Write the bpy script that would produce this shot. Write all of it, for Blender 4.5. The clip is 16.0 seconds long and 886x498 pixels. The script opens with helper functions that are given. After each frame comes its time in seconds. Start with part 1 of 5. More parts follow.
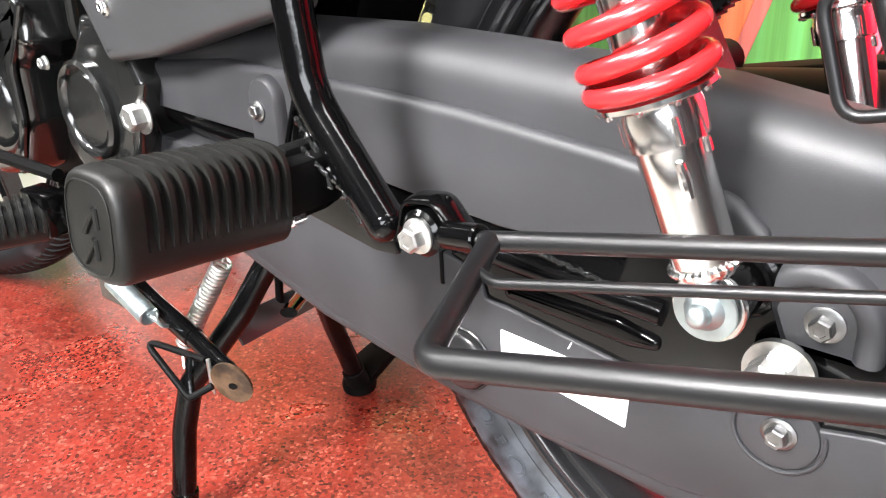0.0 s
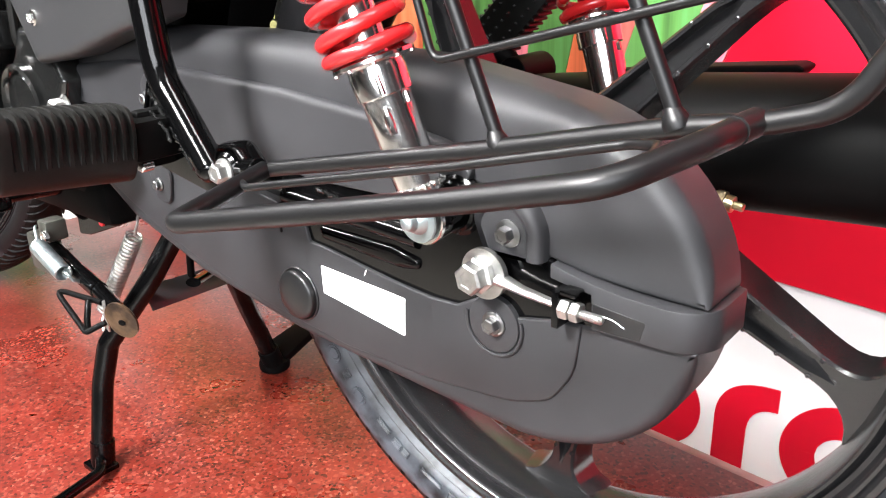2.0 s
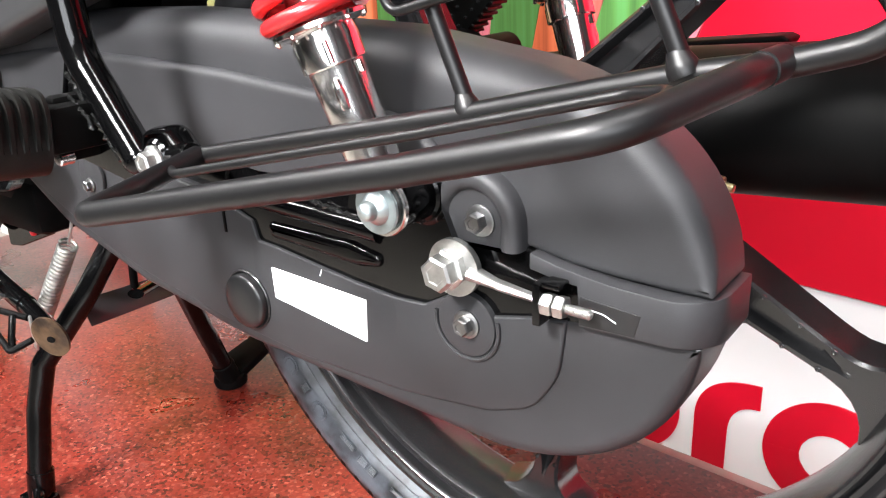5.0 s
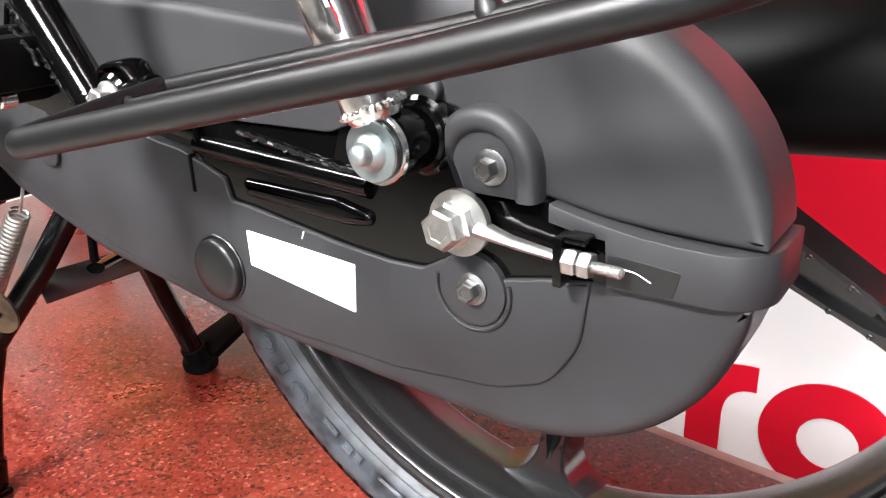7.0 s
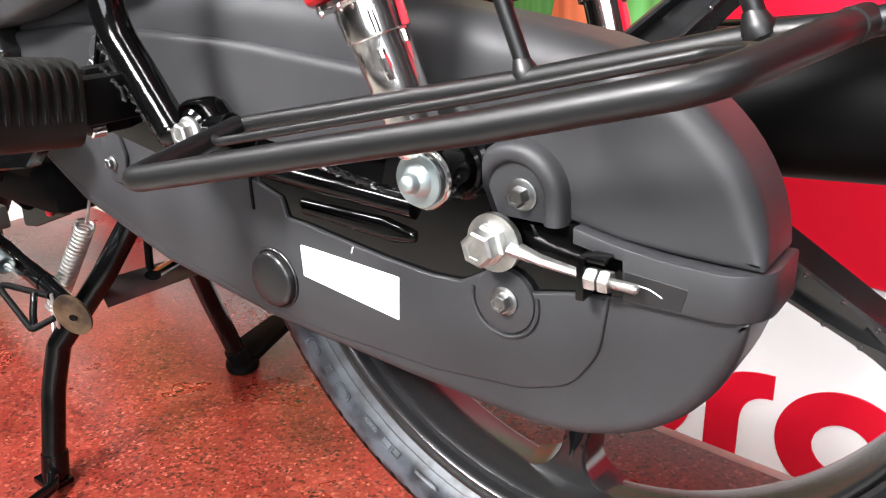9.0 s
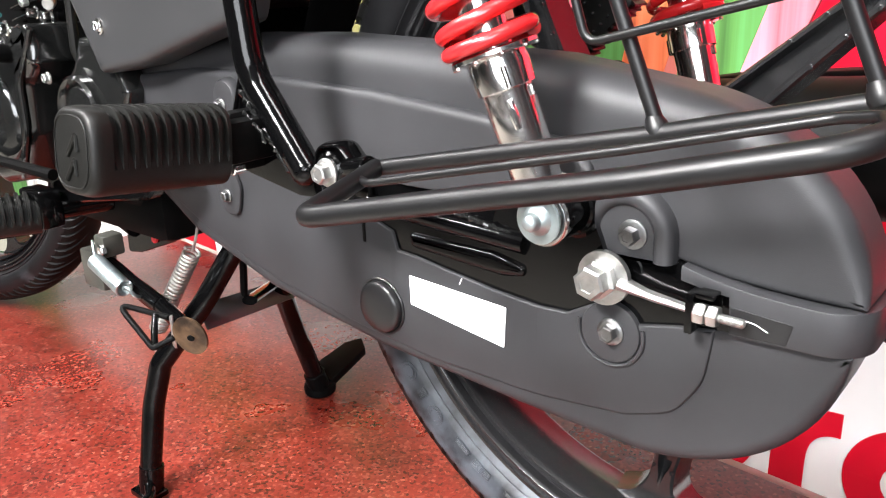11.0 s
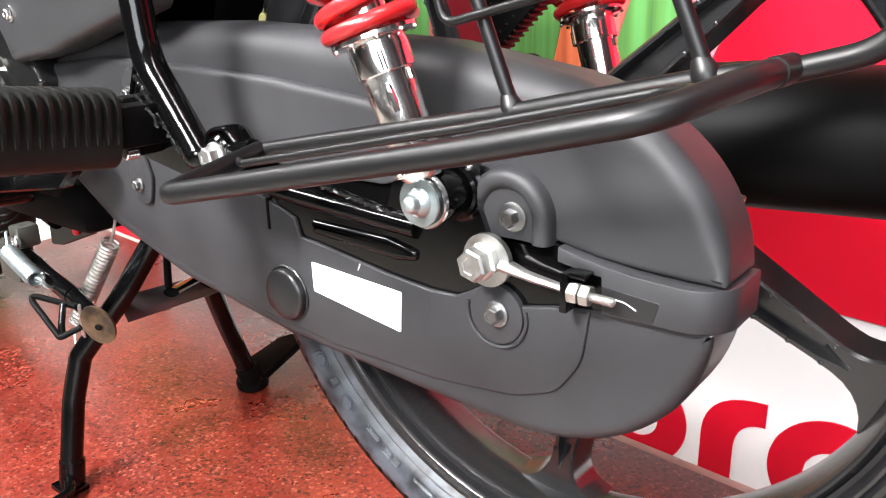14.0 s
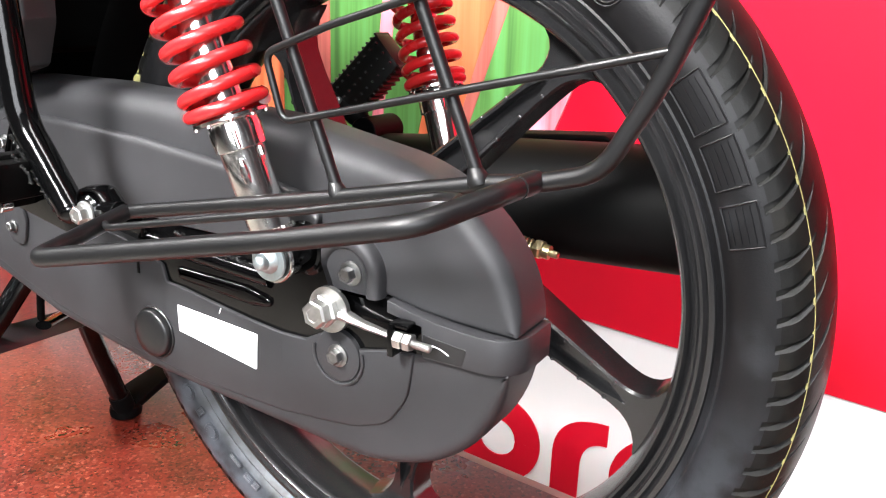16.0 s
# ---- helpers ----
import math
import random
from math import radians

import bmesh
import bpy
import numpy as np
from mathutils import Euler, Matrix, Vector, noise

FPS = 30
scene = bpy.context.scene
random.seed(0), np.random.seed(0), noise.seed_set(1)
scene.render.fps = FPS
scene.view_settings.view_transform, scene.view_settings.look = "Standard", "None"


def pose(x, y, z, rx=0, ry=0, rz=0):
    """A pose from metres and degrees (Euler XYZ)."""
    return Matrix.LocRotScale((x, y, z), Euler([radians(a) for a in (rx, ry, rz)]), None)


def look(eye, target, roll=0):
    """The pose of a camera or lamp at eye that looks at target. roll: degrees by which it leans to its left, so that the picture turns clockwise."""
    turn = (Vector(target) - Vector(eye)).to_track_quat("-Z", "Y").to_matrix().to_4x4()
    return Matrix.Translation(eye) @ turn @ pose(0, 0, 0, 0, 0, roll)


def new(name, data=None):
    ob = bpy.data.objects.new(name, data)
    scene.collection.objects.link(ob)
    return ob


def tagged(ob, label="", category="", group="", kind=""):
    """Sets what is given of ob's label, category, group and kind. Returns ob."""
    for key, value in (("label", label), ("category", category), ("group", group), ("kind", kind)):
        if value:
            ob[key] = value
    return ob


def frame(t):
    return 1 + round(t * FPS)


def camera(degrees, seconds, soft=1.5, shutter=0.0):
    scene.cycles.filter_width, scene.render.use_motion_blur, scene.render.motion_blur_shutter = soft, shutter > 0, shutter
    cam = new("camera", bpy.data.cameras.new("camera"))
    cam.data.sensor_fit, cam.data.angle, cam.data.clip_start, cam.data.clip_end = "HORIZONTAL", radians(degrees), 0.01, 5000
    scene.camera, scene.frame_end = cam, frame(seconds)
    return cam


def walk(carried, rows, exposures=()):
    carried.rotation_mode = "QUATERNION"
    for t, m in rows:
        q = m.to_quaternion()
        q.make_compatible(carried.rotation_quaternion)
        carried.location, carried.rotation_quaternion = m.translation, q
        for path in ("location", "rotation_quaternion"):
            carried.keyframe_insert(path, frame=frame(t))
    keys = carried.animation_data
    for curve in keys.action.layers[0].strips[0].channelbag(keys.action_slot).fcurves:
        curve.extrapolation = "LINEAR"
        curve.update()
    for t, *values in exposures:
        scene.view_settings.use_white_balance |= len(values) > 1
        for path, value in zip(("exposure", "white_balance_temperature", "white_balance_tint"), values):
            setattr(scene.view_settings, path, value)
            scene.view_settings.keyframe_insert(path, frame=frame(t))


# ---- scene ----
cam = camera(58.3, 16.0, 1.15)
PATH = [
    (0, (0.087, -0.421, 0.559), (-1.110, 0.948, -0.272), -2.9),
    (0.5, (0.134, -0.438, 0.550), (-1.082, 0.923, -0.266), -2.4),
    (1, (0.232, -0.423, 0.544), (-0.984, 0.948, -0.256), -1.9),
    (1.5, (0.275, -0.426, 0.553), (-0.949, 0.957, -0.214), -1.7),
    (2, (0.276, -0.451, 0.541), (-0.946, 0.959, -0.179), -2.1),
    (2.5, (0.264, -0.459, 0.513), (-0.962, 0.953, -0.198), -2.5),
    (3, (0.221, -0.477, 0.518), (-1.06, 0.914, -0.133), -4.3),
    (3.5, (0.169, -0.511, 0.531), (-1.204, 0.794, -0.111), -4.6),
    (4, (0.172, -0.501, 0.526), (-1.203, 0.795, -0.131), -4.1),
    (4.5, (0.22, -0.454, 0.524), (-1.041, 0.943, -0.153), -3.4),
    (4.7, (0.243, -0.434, 0.52), (-0.963, 1.007, -0.165), -3.2),
    (6.8, (0.214, -0.379, 0.475), (-0.852, 1.143, -0.264), -2.3),
    (7, (0.202, -0.387, 0.477), (-0.891, 1.12, -0.255), -2.1),
    (7.5, (0.198, -0.399, 0.487), (-0.931, 1.086, -0.233), -2.2),
    (8, (0.206, -0.408, 0.494), (-0.931, 1.071, -0.226), -2.3),
    (10.3, (0.236, -0.456, 0.51), (-0.935, 1.01, -0.182), -2.1),
    (10.5, (0.237, -0.461, 0.512), (-0.945, 1.004, -0.166), -2.0),
    (11, (0.212, -0.483, 0.518), (-1.024, 0.952, -0.123), -2.1),
    (11.5, (0.18, -0.516, 0.523), (-1.131, 0.862, -0.096), -2.1),
    (12, (0.197, -0.493, 0.519), (-1.098, 0.9, -0.1), -1.8),
    (12.5, (0.241, -0.459, 0.521), (-0.983, 0.994, -0.105), -1.7),
    (13, (0.261, -0.444, 0.514), (-0.927, 1.034, -0.121), -1.6),
    (13.5, (0.255, -0.447, 0.496), (-0.923, 1.037, -0.142), -1.4),
    (14, (0.256, -0.459, 0.507), (-0.923, 1.026, -0.129), -1.4),
    (14.5, (0.27, -0.457, 0.509), (-0.877, 1.055, -0.122), -1.0),
    (15, (0.289, -0.461, 0.518), (-0.787, 1.103, -0.114), -0.1),
    (15.5, (0.308, -0.477, 0.542), (-0.723, 1.123, -0.072), 0.7),
    (16, (0.325, -0.493, 0.554), (-0.648, 1.15, -0.038), 1.9),
]
walk(cam, [(t, look(eye, target, roll)) for t, eye, target, roll in PATH], [(0, 0.34), (0.5, 0.34), (1, 0.14), (2.5, 0.08), (3.5, 0.04), (4.5, 0.0), (7, -0.12), (8, -0.12), (10.5, -0.04), (13, 0.0), (14.5, 0.02), (15, 0.02), (16, -0.04)])

# ---- light ----
world = bpy.data.worlds.new("world")
scene.world = world
world.use_nodes = True
world.node_tree.nodes["Background"].inputs["Color"].default_value = (1.0, 0.98, 0.95, 1)
world.node_tree.nodes["Background"].inputs["Strength"].default_value = 0.25


def area(name, eye, target, sx, sy, watts, color=(1, 0.97, 0.93), spread=180):
    data = bpy.data.lights.new(name, "AREA")
    data.shape, data.size, data.size_y, data.energy, data.color = "RECTANGLE", sx, sy, watts, color
    data.spread = radians(spread)
    ob = new(name, data)
    ob.matrix_world = look(eye, target)
    return ob


COOL = (1.0, 0.985, 0.985)
area("ceiling_panel_key", (-0.4, -2.3, 2.45), (0.05, 0.0, 0.25), 0.85, 0.6, 76, COOL, 62)
area("ceiling_panel_front", (-2.3, -1.1, 2.5), (-1.75, 0.1, 0.0), 1.2, 0.3, 72, COOL, 95)
area("ceiling_panel_rear", (1.0, -0.5, 2.5), (0.7, 0.5, 0.2), 1.2, 0.3, 13, COOL, 75)
area("ceiling_panel_mid", (0.0, -0.6, 2.5), (0.0, -0.2, 0.3), 1.2, 0.25, 5, COOL)
area("shop_window", (1.7, -2.9, 1.4), (0.25, 0.2, 0.3), 2.4, 1.4, 180, (0.95, 0.98, 1.03))

# ---- materials ----


def mat(name, color, rough=0.5, metal=0.0, coat=0.0, vary=0.12, scale=40.0, bump=0.0, bump_scale=600.0, rough_vary=0.08, spec=0.5, dirt=None):
    m = bpy.data.materials.new(name)
    m.use_nodes = True
    n, l = m.node_tree.nodes, m.node_tree.links
    b = n["Principled BSDF"]
    b.inputs["Metallic"].default_value = metal
    b.inputs["Coat Weight"].default_value = coat
    b.inputs["Coat Roughness"].default_value = 0.05
    b.inputs["Specular IOR Level"].default_value = spec
    tc = n.new("ShaderNodeTexCoord")
    nz = n.new("ShaderNodeTexNoise")
    nz.inputs["Scale"].default_value, nz.inputs["Detail"].default_value = scale, 6
    l.new(tc.outputs["Object"], nz.inputs["Vector"])
    ramp = n.new("ShaderNodeValToRGB")
    lo = [max(0, c * (1 - vary)) for c in color] + [1]
    hi = [min(1, c * (1 + vary)) for c in color] + [1]
    ramp.color_ramp.elements[0].position, ramp.color_ramp.elements[0].color = 0.3, lo
    ramp.color_ramp.elements[1].position, ramp.color_ramp.elements[1].color = 0.7, hi
    l.new(nz.outputs["Fac"], ramp.inputs["Fac"])
    out = ramp.outputs["Color"]
    if dirt:
        d = n.new("ShaderNodeTexNoise")
        d.inputs["Scale"].default_value, d.inputs["Detail"].default_value = dirt[0], 8
        l.new(tc.outputs["Object"], d.inputs["Vector"])
        dr = n.new("ShaderNodeValToRGB")
        dr.color_ramp.elements[0].position, dr.color_ramp.elements[1].position = dirt[1], dirt[1] + 0.15
        l.new(d.outputs["Fac"], dr.inputs["Fac"])
        mx = n.new("ShaderNodeMixRGB")
        mx.inputs["Color2"].default_value = (*dirt[2], 1)
        l.new(dr.outputs["Color"], mx.inputs["Fac"])
        l.new(out, mx.inputs["Color1"])
        out = mx.outputs["Color"]
    l.new(out, b.inputs["Base Color"])
    rr = n.new("ShaderNodeMapRange")
    rr.inputs["To Min"].default_value, rr.inputs["To Max"].default_value = max(0.02, rough - rough_vary), rough + rough_vary
    n2 = n.new("ShaderNodeTexNoise")
    n2.inputs["Scale"].default_value, n2.inputs["Detail"].default_value = scale * 0.35, 4
    l.new(tc.outputs["Object"], n2.inputs["Vector"])
    l.new(n2.outputs["Fac"], rr.inputs["Value"])
    l.new(rr.outputs["Result"], b.inputs["Roughness"])
    if bump:
        n3 = n.new("ShaderNodeTexNoise")
        n3.inputs["Scale"].default_value, n3.inputs["Detail"].default_value = bump_scale, 3
        l.new(tc.outputs["Object"], n3.inputs["Vector"])
        bp = n.new("ShaderNodeBump")
        bp.inputs["Strength"].default_value, bp.inputs["Distance"].default_value = bump, 0.001
        l.new(n3.outputs["Fac"], bp.inputs["Height"])
        l.new(bp.outputs["Normal"], b.inputs["Normal"])
    return m


PLASTIC = mat("matte_black_plastic", (0.0195, 0.0195, 0.0212), 0.5, spec=0.36, vary=0.15, scale=25, bump=0.1, bump_scale=1800, rough_vary=0.12, dirt=(9, 0.58, (0.025, 0.025, 0.027)))
PANEL = mat("grey_black_plastic", (0.026, 0.026, 0.027), 0.36, spec=0.5, vary=0.1, scale=20, bump=0.12, bump_scale=1500)
GLOSS = mat("gloss_black_paint", (0.0013, 0.0013, 0.0014), 0.12, spec=0.24, vary=0.2, bump=0.16, bump_scale=120, rough_vary=0.05)
TUBE = mat("satin_black_paint", (0.003, 0.003, 0.0033), 0.4, spec=0.36, vary=0.15, bump=0.04, bump_scale=900)
BLACK = mat("dark_frame_paint", (0.0018, 0.0018, 0.0018), 0.55, vary=0.2, spec=0.06)
SILENCER = mat("heatproof_black", (0.0022, 0.0022, 0.0022), 0.5, vary=0.2, spec=0.06)
CHROME = mat("chrome", (0.84, 0.83, 0.81), 0.17, metal=1, vary=0.03, rough_vary=0.05)
ZINC = mat("zinc_plated_steel", (0.5, 0.5, 0.485), 0.4, metal=1, vary=0.18, scale=120, bump=0.2, bump_scale=500)
DARKZINC = mat("dull_zinc_steel", (0.2, 0.2, 0.2), 0.36, metal=1, vary=0.2, scale=150, bump=0.15, bump_scale=500)
BLUEZINC = mat("blue_zinc_plate", (0.42, 0.48, 0.49), 0.42, metal=1, vary=0.18, scale=90)
YELZINC = mat("yellow_zinc_plate", (0.6, 0.5, 0.3), 0.3, metal=1, vary=0.2, scale=90)
BRONZE = mat("worn_plate_steel", (0.085, 0.05, 0.028), 0.42, metal=0.5, spec=0.4, vary=0.6, scale=60, bump=0.3, bump_scale=200, dirt=(40, 0.55, (0.02, 0.012, 0.008)))
REDPAINT = mat("red_spring_paint", (0.5, 0.014, 0.016), 0.26, coat=0.3, vary=0.06, scale=60)
RUBBER = mat("footrest_rubber", (0.0042, 0.0041, 0.0036), 0.45, spec=0.27, vary=0.2, scale=80, bump=0.08, bump_scale=900, dirt=(14, 0.6, (0.012, 0.0115, 0.009)))
PLUG = mat("plug_rubber", (0.009, 0.009, 0.0095), 0.3, spec=0.45, vary=0.15, scale=60, bump=0.05, bump_scale=700)
TYRE = mat("tyre_rubber", (0.0045, 0.0045, 0.005), 0.42, spec=0.22, vary=0.25, scale=30, bump=0.12, bump_scale=700, dirt=(16, 0.6, (0.016, 0.017, 0.019)))


def paler_below(m, colour, lo, hi):
    """Mixes a clouded paler colour into the base, from none at height hi to most at lo."""
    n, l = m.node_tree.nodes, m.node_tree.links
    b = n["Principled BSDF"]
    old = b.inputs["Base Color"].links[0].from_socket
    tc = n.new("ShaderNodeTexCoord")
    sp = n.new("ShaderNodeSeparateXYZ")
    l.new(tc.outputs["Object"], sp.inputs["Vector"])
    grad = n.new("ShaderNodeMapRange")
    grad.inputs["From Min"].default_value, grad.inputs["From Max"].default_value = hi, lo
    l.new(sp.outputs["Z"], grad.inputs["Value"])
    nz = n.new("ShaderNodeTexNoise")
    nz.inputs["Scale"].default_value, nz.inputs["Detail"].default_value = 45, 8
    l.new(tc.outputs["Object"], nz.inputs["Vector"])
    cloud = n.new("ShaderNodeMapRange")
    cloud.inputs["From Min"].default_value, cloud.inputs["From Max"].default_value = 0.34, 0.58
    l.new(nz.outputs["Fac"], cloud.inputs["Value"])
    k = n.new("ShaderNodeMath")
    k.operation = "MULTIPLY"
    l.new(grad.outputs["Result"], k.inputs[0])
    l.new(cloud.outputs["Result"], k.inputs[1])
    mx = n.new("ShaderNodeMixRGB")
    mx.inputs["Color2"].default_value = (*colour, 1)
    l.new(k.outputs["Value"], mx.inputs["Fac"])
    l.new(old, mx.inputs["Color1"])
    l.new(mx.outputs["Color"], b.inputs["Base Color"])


FRONT_TYRE = mat("front_tyre_rubber", (0.006, 0.006, 0.0066), 0.4, spec=0.34, vary=0.25, scale=30, bump=0.12, bump_scale=700, dirt=(16, 0.55, (0.03, 0.031, 0.034)))
# rear tyre: clouded blue-grey, stronger towards the bottom
paler_below(TYRE, (0.047, 0.053, 0.062), 0.13, 0.34)
TREAD = mat("tread_rubber", (0.0035, 0.0035, 0.0032), 0.45, spec=0.14, vary=0.35, scale=60, bump=0.12, bump_scale=700, dirt=(20, 0.6, (0.010, 0.009, 0.007)))
ALLOY = mat("black_alloy_paint", (0.0085, 0.0085, 0.009), 0.22, spec=0.7, vary=0.12, scale=60, bump=0.08, bump_scale=900)
ENGINE = mat("black_engine_enamel", (0.007, 0.0072, 0.007), 0.17, coat=0.4, spec=0.5, vary=0.15, bump=0.1, bump_scale=300)
STICKER = mat("white_label_paper", (0.85, 0.85, 0.85), 0.45, vary=0.02)
TAPE = mat("clear_film", (0.009, 0.009, 0.0095), 0.3, vary=0.15, scale=90)
YELLOW = mat("yellow_marking", (0.17, 0.155, 0.055), 0.6, vary=0.3, scale=300)
REDPLASTIC = mat("red_rubber_dot", (0.6, 0.02, 0.03), 0.4)
STUD = mat("shiny_rubber", (0.02, 0.02, 0.02), 0.12, spec=1.0, coat=0.6, vary=0.1)
GREYPL = mat("grey_cast_bracket", (0.045, 0.045, 0.038), 0.4, metal=0.3, vary=0.3)
WALLPAINT = mat("dark_grey_wall_paint", (0.06, 0.06, 0.063), 0.6, vary=0.03, scale=6, bump=0.1, bump_scale=80)
CEILPAINT = mat("ceiling_paint", (0.07, 0.07, 0.073), 0.7, vary=0.03, scale=6, bump=0.1, bump_scale=80)
BANNERRED = mat("red_gloss_vinyl", (0.54, 0.004, 0.019), 0.33, spec=0.2, vary=0.04, scale=5)
BANNERWHITE = mat("white_gloss_vinyl", (0.8, 0.8, 0.79), 0.3, vary=0.02, scale=5)
TRIM = mat("grey_metal_trim", (0.42, 0.4, 0.37), 0.4, vary=0.1, scale=30)
EDGING = mat("pale_grey_edging", (0.3, 0.3, 0.29), 0.45, vary=0.12, scale=12, bump=0.1, bump_scale=200)


def granite():
    m = bpy.data.materials.new("red_granite")
    m.use_nodes = True
    n, l = m.node_tree.nodes, m.node_tree.links
    b = n["Principled BSDF"]
    tc = n.new("ShaderNodeTexCoord")
    v = n.new("ShaderNodeTexVoronoi")
    v.inputs["Scale"].default_value = 300
    l.new(tc.outputs["Object"], v.inputs["Vector"])
    sep = n.new("ShaderNodeSeparateColor")
    l.new(v.outputs["Color"], sep.inputs["Color"])
    ramp = n.new("ShaderNodeValToRGB")
    ramp.color_ramp.interpolation = "LINEAR"
    e = ramp.color_ramp.elements
    e[0].position, e[0].color = 0.0, (0.055, 0.011, 0.008, 1)
    e[1].position, e[1].color = 1.0, (0.46, 0.12, 0.085, 1)
    for p, c in ((0.16, (0.19, 0.026, 0.017, 1)), (0.3, (0.29, 0.034, 0.022, 1)), (0.78, (0.35, 0.046, 0.03, 1))):
        k = e.new(p)
        k.color = c
    l.new(sep.outputs["Red"], ramp.inputs["Fac"])
    nz = n.new("ShaderNodeTexNoise")
    nz.inputs["Scale"].default_value, nz.inputs["Detail"].default_value = 16, 6
    l.new(tc.outputs["Object"], nz.inputs["Vector"])
    r2 = n.new("ShaderNodeValToRGB")
    r2.color_ramp.elements[0].position, r2.color_ramp.elements[0].color = 0.35, (0.33, 0.32, 0.31, 1)
    r2.color_ramp.elements[1].position, r2.color_ramp.elements[1].color = 0.62, (0.45, 0.435, 0.42, 1)
    l.new(nz.outputs["Fac"], r2.inputs["Fac"])
    mx = n.new("ShaderNodeMixRGB")
    mx.blend_type = "MULTIPLY"
    mx.inputs["Fac"].default_value = 1
    l.new(ramp.outputs["Color"], mx.inputs["Color1"])
    l.new(r2.outputs["Color"], mx.inputs["Color2"])
    # pale flecks
    fleck = n.new("ShaderNodeValToRGB")
    fleck.color_ramp.elements[0].position, fleck.color_ramp.elements[1].position = 0.93, 0.99
    l.new(sep.outputs["Green"], fleck.inputs["Fac"])
    mx3 = n.new("ShaderNodeMixRGB")
    mx3.inputs["Color2"].default_value = (0.25, 0.075, 0.05, 1)
    l.new(fleck.outputs["Color"], mx3.inputs["Fac"])
    l.new(mx.outputs["Color"], mx3.inputs["Color1"])
    # dusty stains
    st = n.new("ShaderNodeTexNoise")
    st.inputs["Scale"].default_value, st.inputs["Detail"].default_value = 6, 4
    l.new(tc.outputs["Object"], st.inputs["Vector"])
    r3 = n.new("ShaderNodeValToRGB")
    r3.color_ramp.elements[0].position, r3.color_ramp.elements[1].position = 0.52, 0.8
    r3.color_ramp.elements[1].color = (0.35, 0.35, 0.35, 1)
    l.new(st.outputs["Fac"], r3.inputs["Fac"])
    mx2 = n.new("ShaderNodeMixRGB")
    mx2.inputs["Color2"].default_value = (0.10, 0.020, 0.014, 1)
    l.new(r3.outputs["Color"], mx2.inputs["Fac"])
    l.new(mx3.outputs["Color"], mx2.inputs["Color1"])
    l.new(mx2.outputs["Color"], b.inputs["Base Color"])
    b.inputs["Specular IOR Level"].default_value = 0.3
    rr = n.new("ShaderNodeMapRange")
    rr.inputs["To Min"].default_value, rr.inputs["To Max"].default_value = 0.18, 0.40
    l.new(st.outputs["Fac"], rr.inputs["Value"])
    l.new(rr.outputs["Result"], b.inputs["Roughness"])
    return m


GRANITE = granite()


def streaked(name, c):
    """Printed colour with brushed upright streaks."""
    m = bpy.data.materials.new(name)
    m.use_nodes = True
    n, l = m.node_tree.nodes, m.node_tree.links
    b = n["Principled BSDF"]
    b.inputs["Roughness"].default_value = 0.4
    b.inputs["Specular IOR Level"].default_value = 0.25
    tc = n.new("ShaderNodeTexCoord")
    mp = n.new("ShaderNodeMapping")
    mp.inputs["Scale"].default_value = (55, 1, 1.2)
    mp.inputs["Rotation"].default_value = (0, 0.12, 0)
    l.new(tc.outputs["Object"], mp.inputs["Vector"])
    nz = n.new("ShaderNodeTexNoise")
    nz.inputs["Scale"].default_value, nz.inputs["Detail"].default_value = 1.0, 5
    l.new(mp.outputs["Vector"], nz.inputs["Vector"])
    ramp = n.new("ShaderNodeValToRGB")
    ramp.color_ramp.elements[0].position, ramp.color_ramp.elements[0].color = 0.32, (c[0] * 0.5, c[1] * 0.5, c[2] * 0.5, 1)
    ramp.color_ramp.elements[1].position, ramp.color_ramp.elements[1].color = 0.68, (min(1, c[0] * 1.15), min(1, c[1] * 1.2 + 0.02), min(1, c[2] * 1.2 + 0.02), 1)
    mid = ramp.color_ramp.elements.new(0.5)
    mid.color = (*c, 1)
    l.new(nz.outputs["Fac"], ramp.inputs["Fac"])
    l.new(ramp.outputs["Color"], b.inputs["Base Color"])
    return m


GREEN, ORANGE, PINK, PALE, BROWN = streaked("green_print", (0.085, 0.225, 0.055)), streaked("orange_print", (0.62, 0.14, 0.055)), streaked("pink_print", (0.72, 0.2, 0.25)), streaked("white_print", (0.75, 0.73, 0.69)), streaked("brown_print", (0.42, 0.11, 0.09))
TILE = mat("beige_floor_tile", (0.30, 0.275, 0.24), 0.3, vary=0.06, scale=8)

# ---- mesh helpers ----


def mesh_ob(name, bm, material, smooth=True, angle=35):
    me = bpy.data.meshes.new(name)
    bmesh.ops.recalc_face_normals(bm, faces=bm.faces[:])
    if smooth:
        for f in bm.faces:
            f.smooth = True
        lim = radians(angle)
        for ed in bm.edges:
            if len(ed.link_faces) == 2 and ed.calc_face_angle(0) > lim:
                ed.smooth = False
    bm.to_mesh(me)
    bm.free()
    me.materials.append(material)
    return new(name, me)


def part(name, bm, material, parent, label="", smooth=True, angle=35):
    ob = mesh_ob(name, bm, material, smooth, angle)
    ob.parent = parent
    if parent.type == "EMPTY":
        ob.matrix_parent_inverse = Matrix.Translation(parent.location).inverted()
    if label:
        ob["label"] = label
    return ob


def thing(name, loc, label, category, kind="", group=""):
    e = new(name)
    e.location = loc
    e.empty_display_size = 0.05
    return tagged(e, label, category, group, kind)


def join(*bms):
    out = bmesh.new()
    for b in bms:
        vs = {v: out.verts.new(v.co) for v in b.verts}
        for f in b.faces:
            try:
                out.faces.new([vs[v] for v in f.verts])
            except ValueError:
                pass
        b.free()
    return out


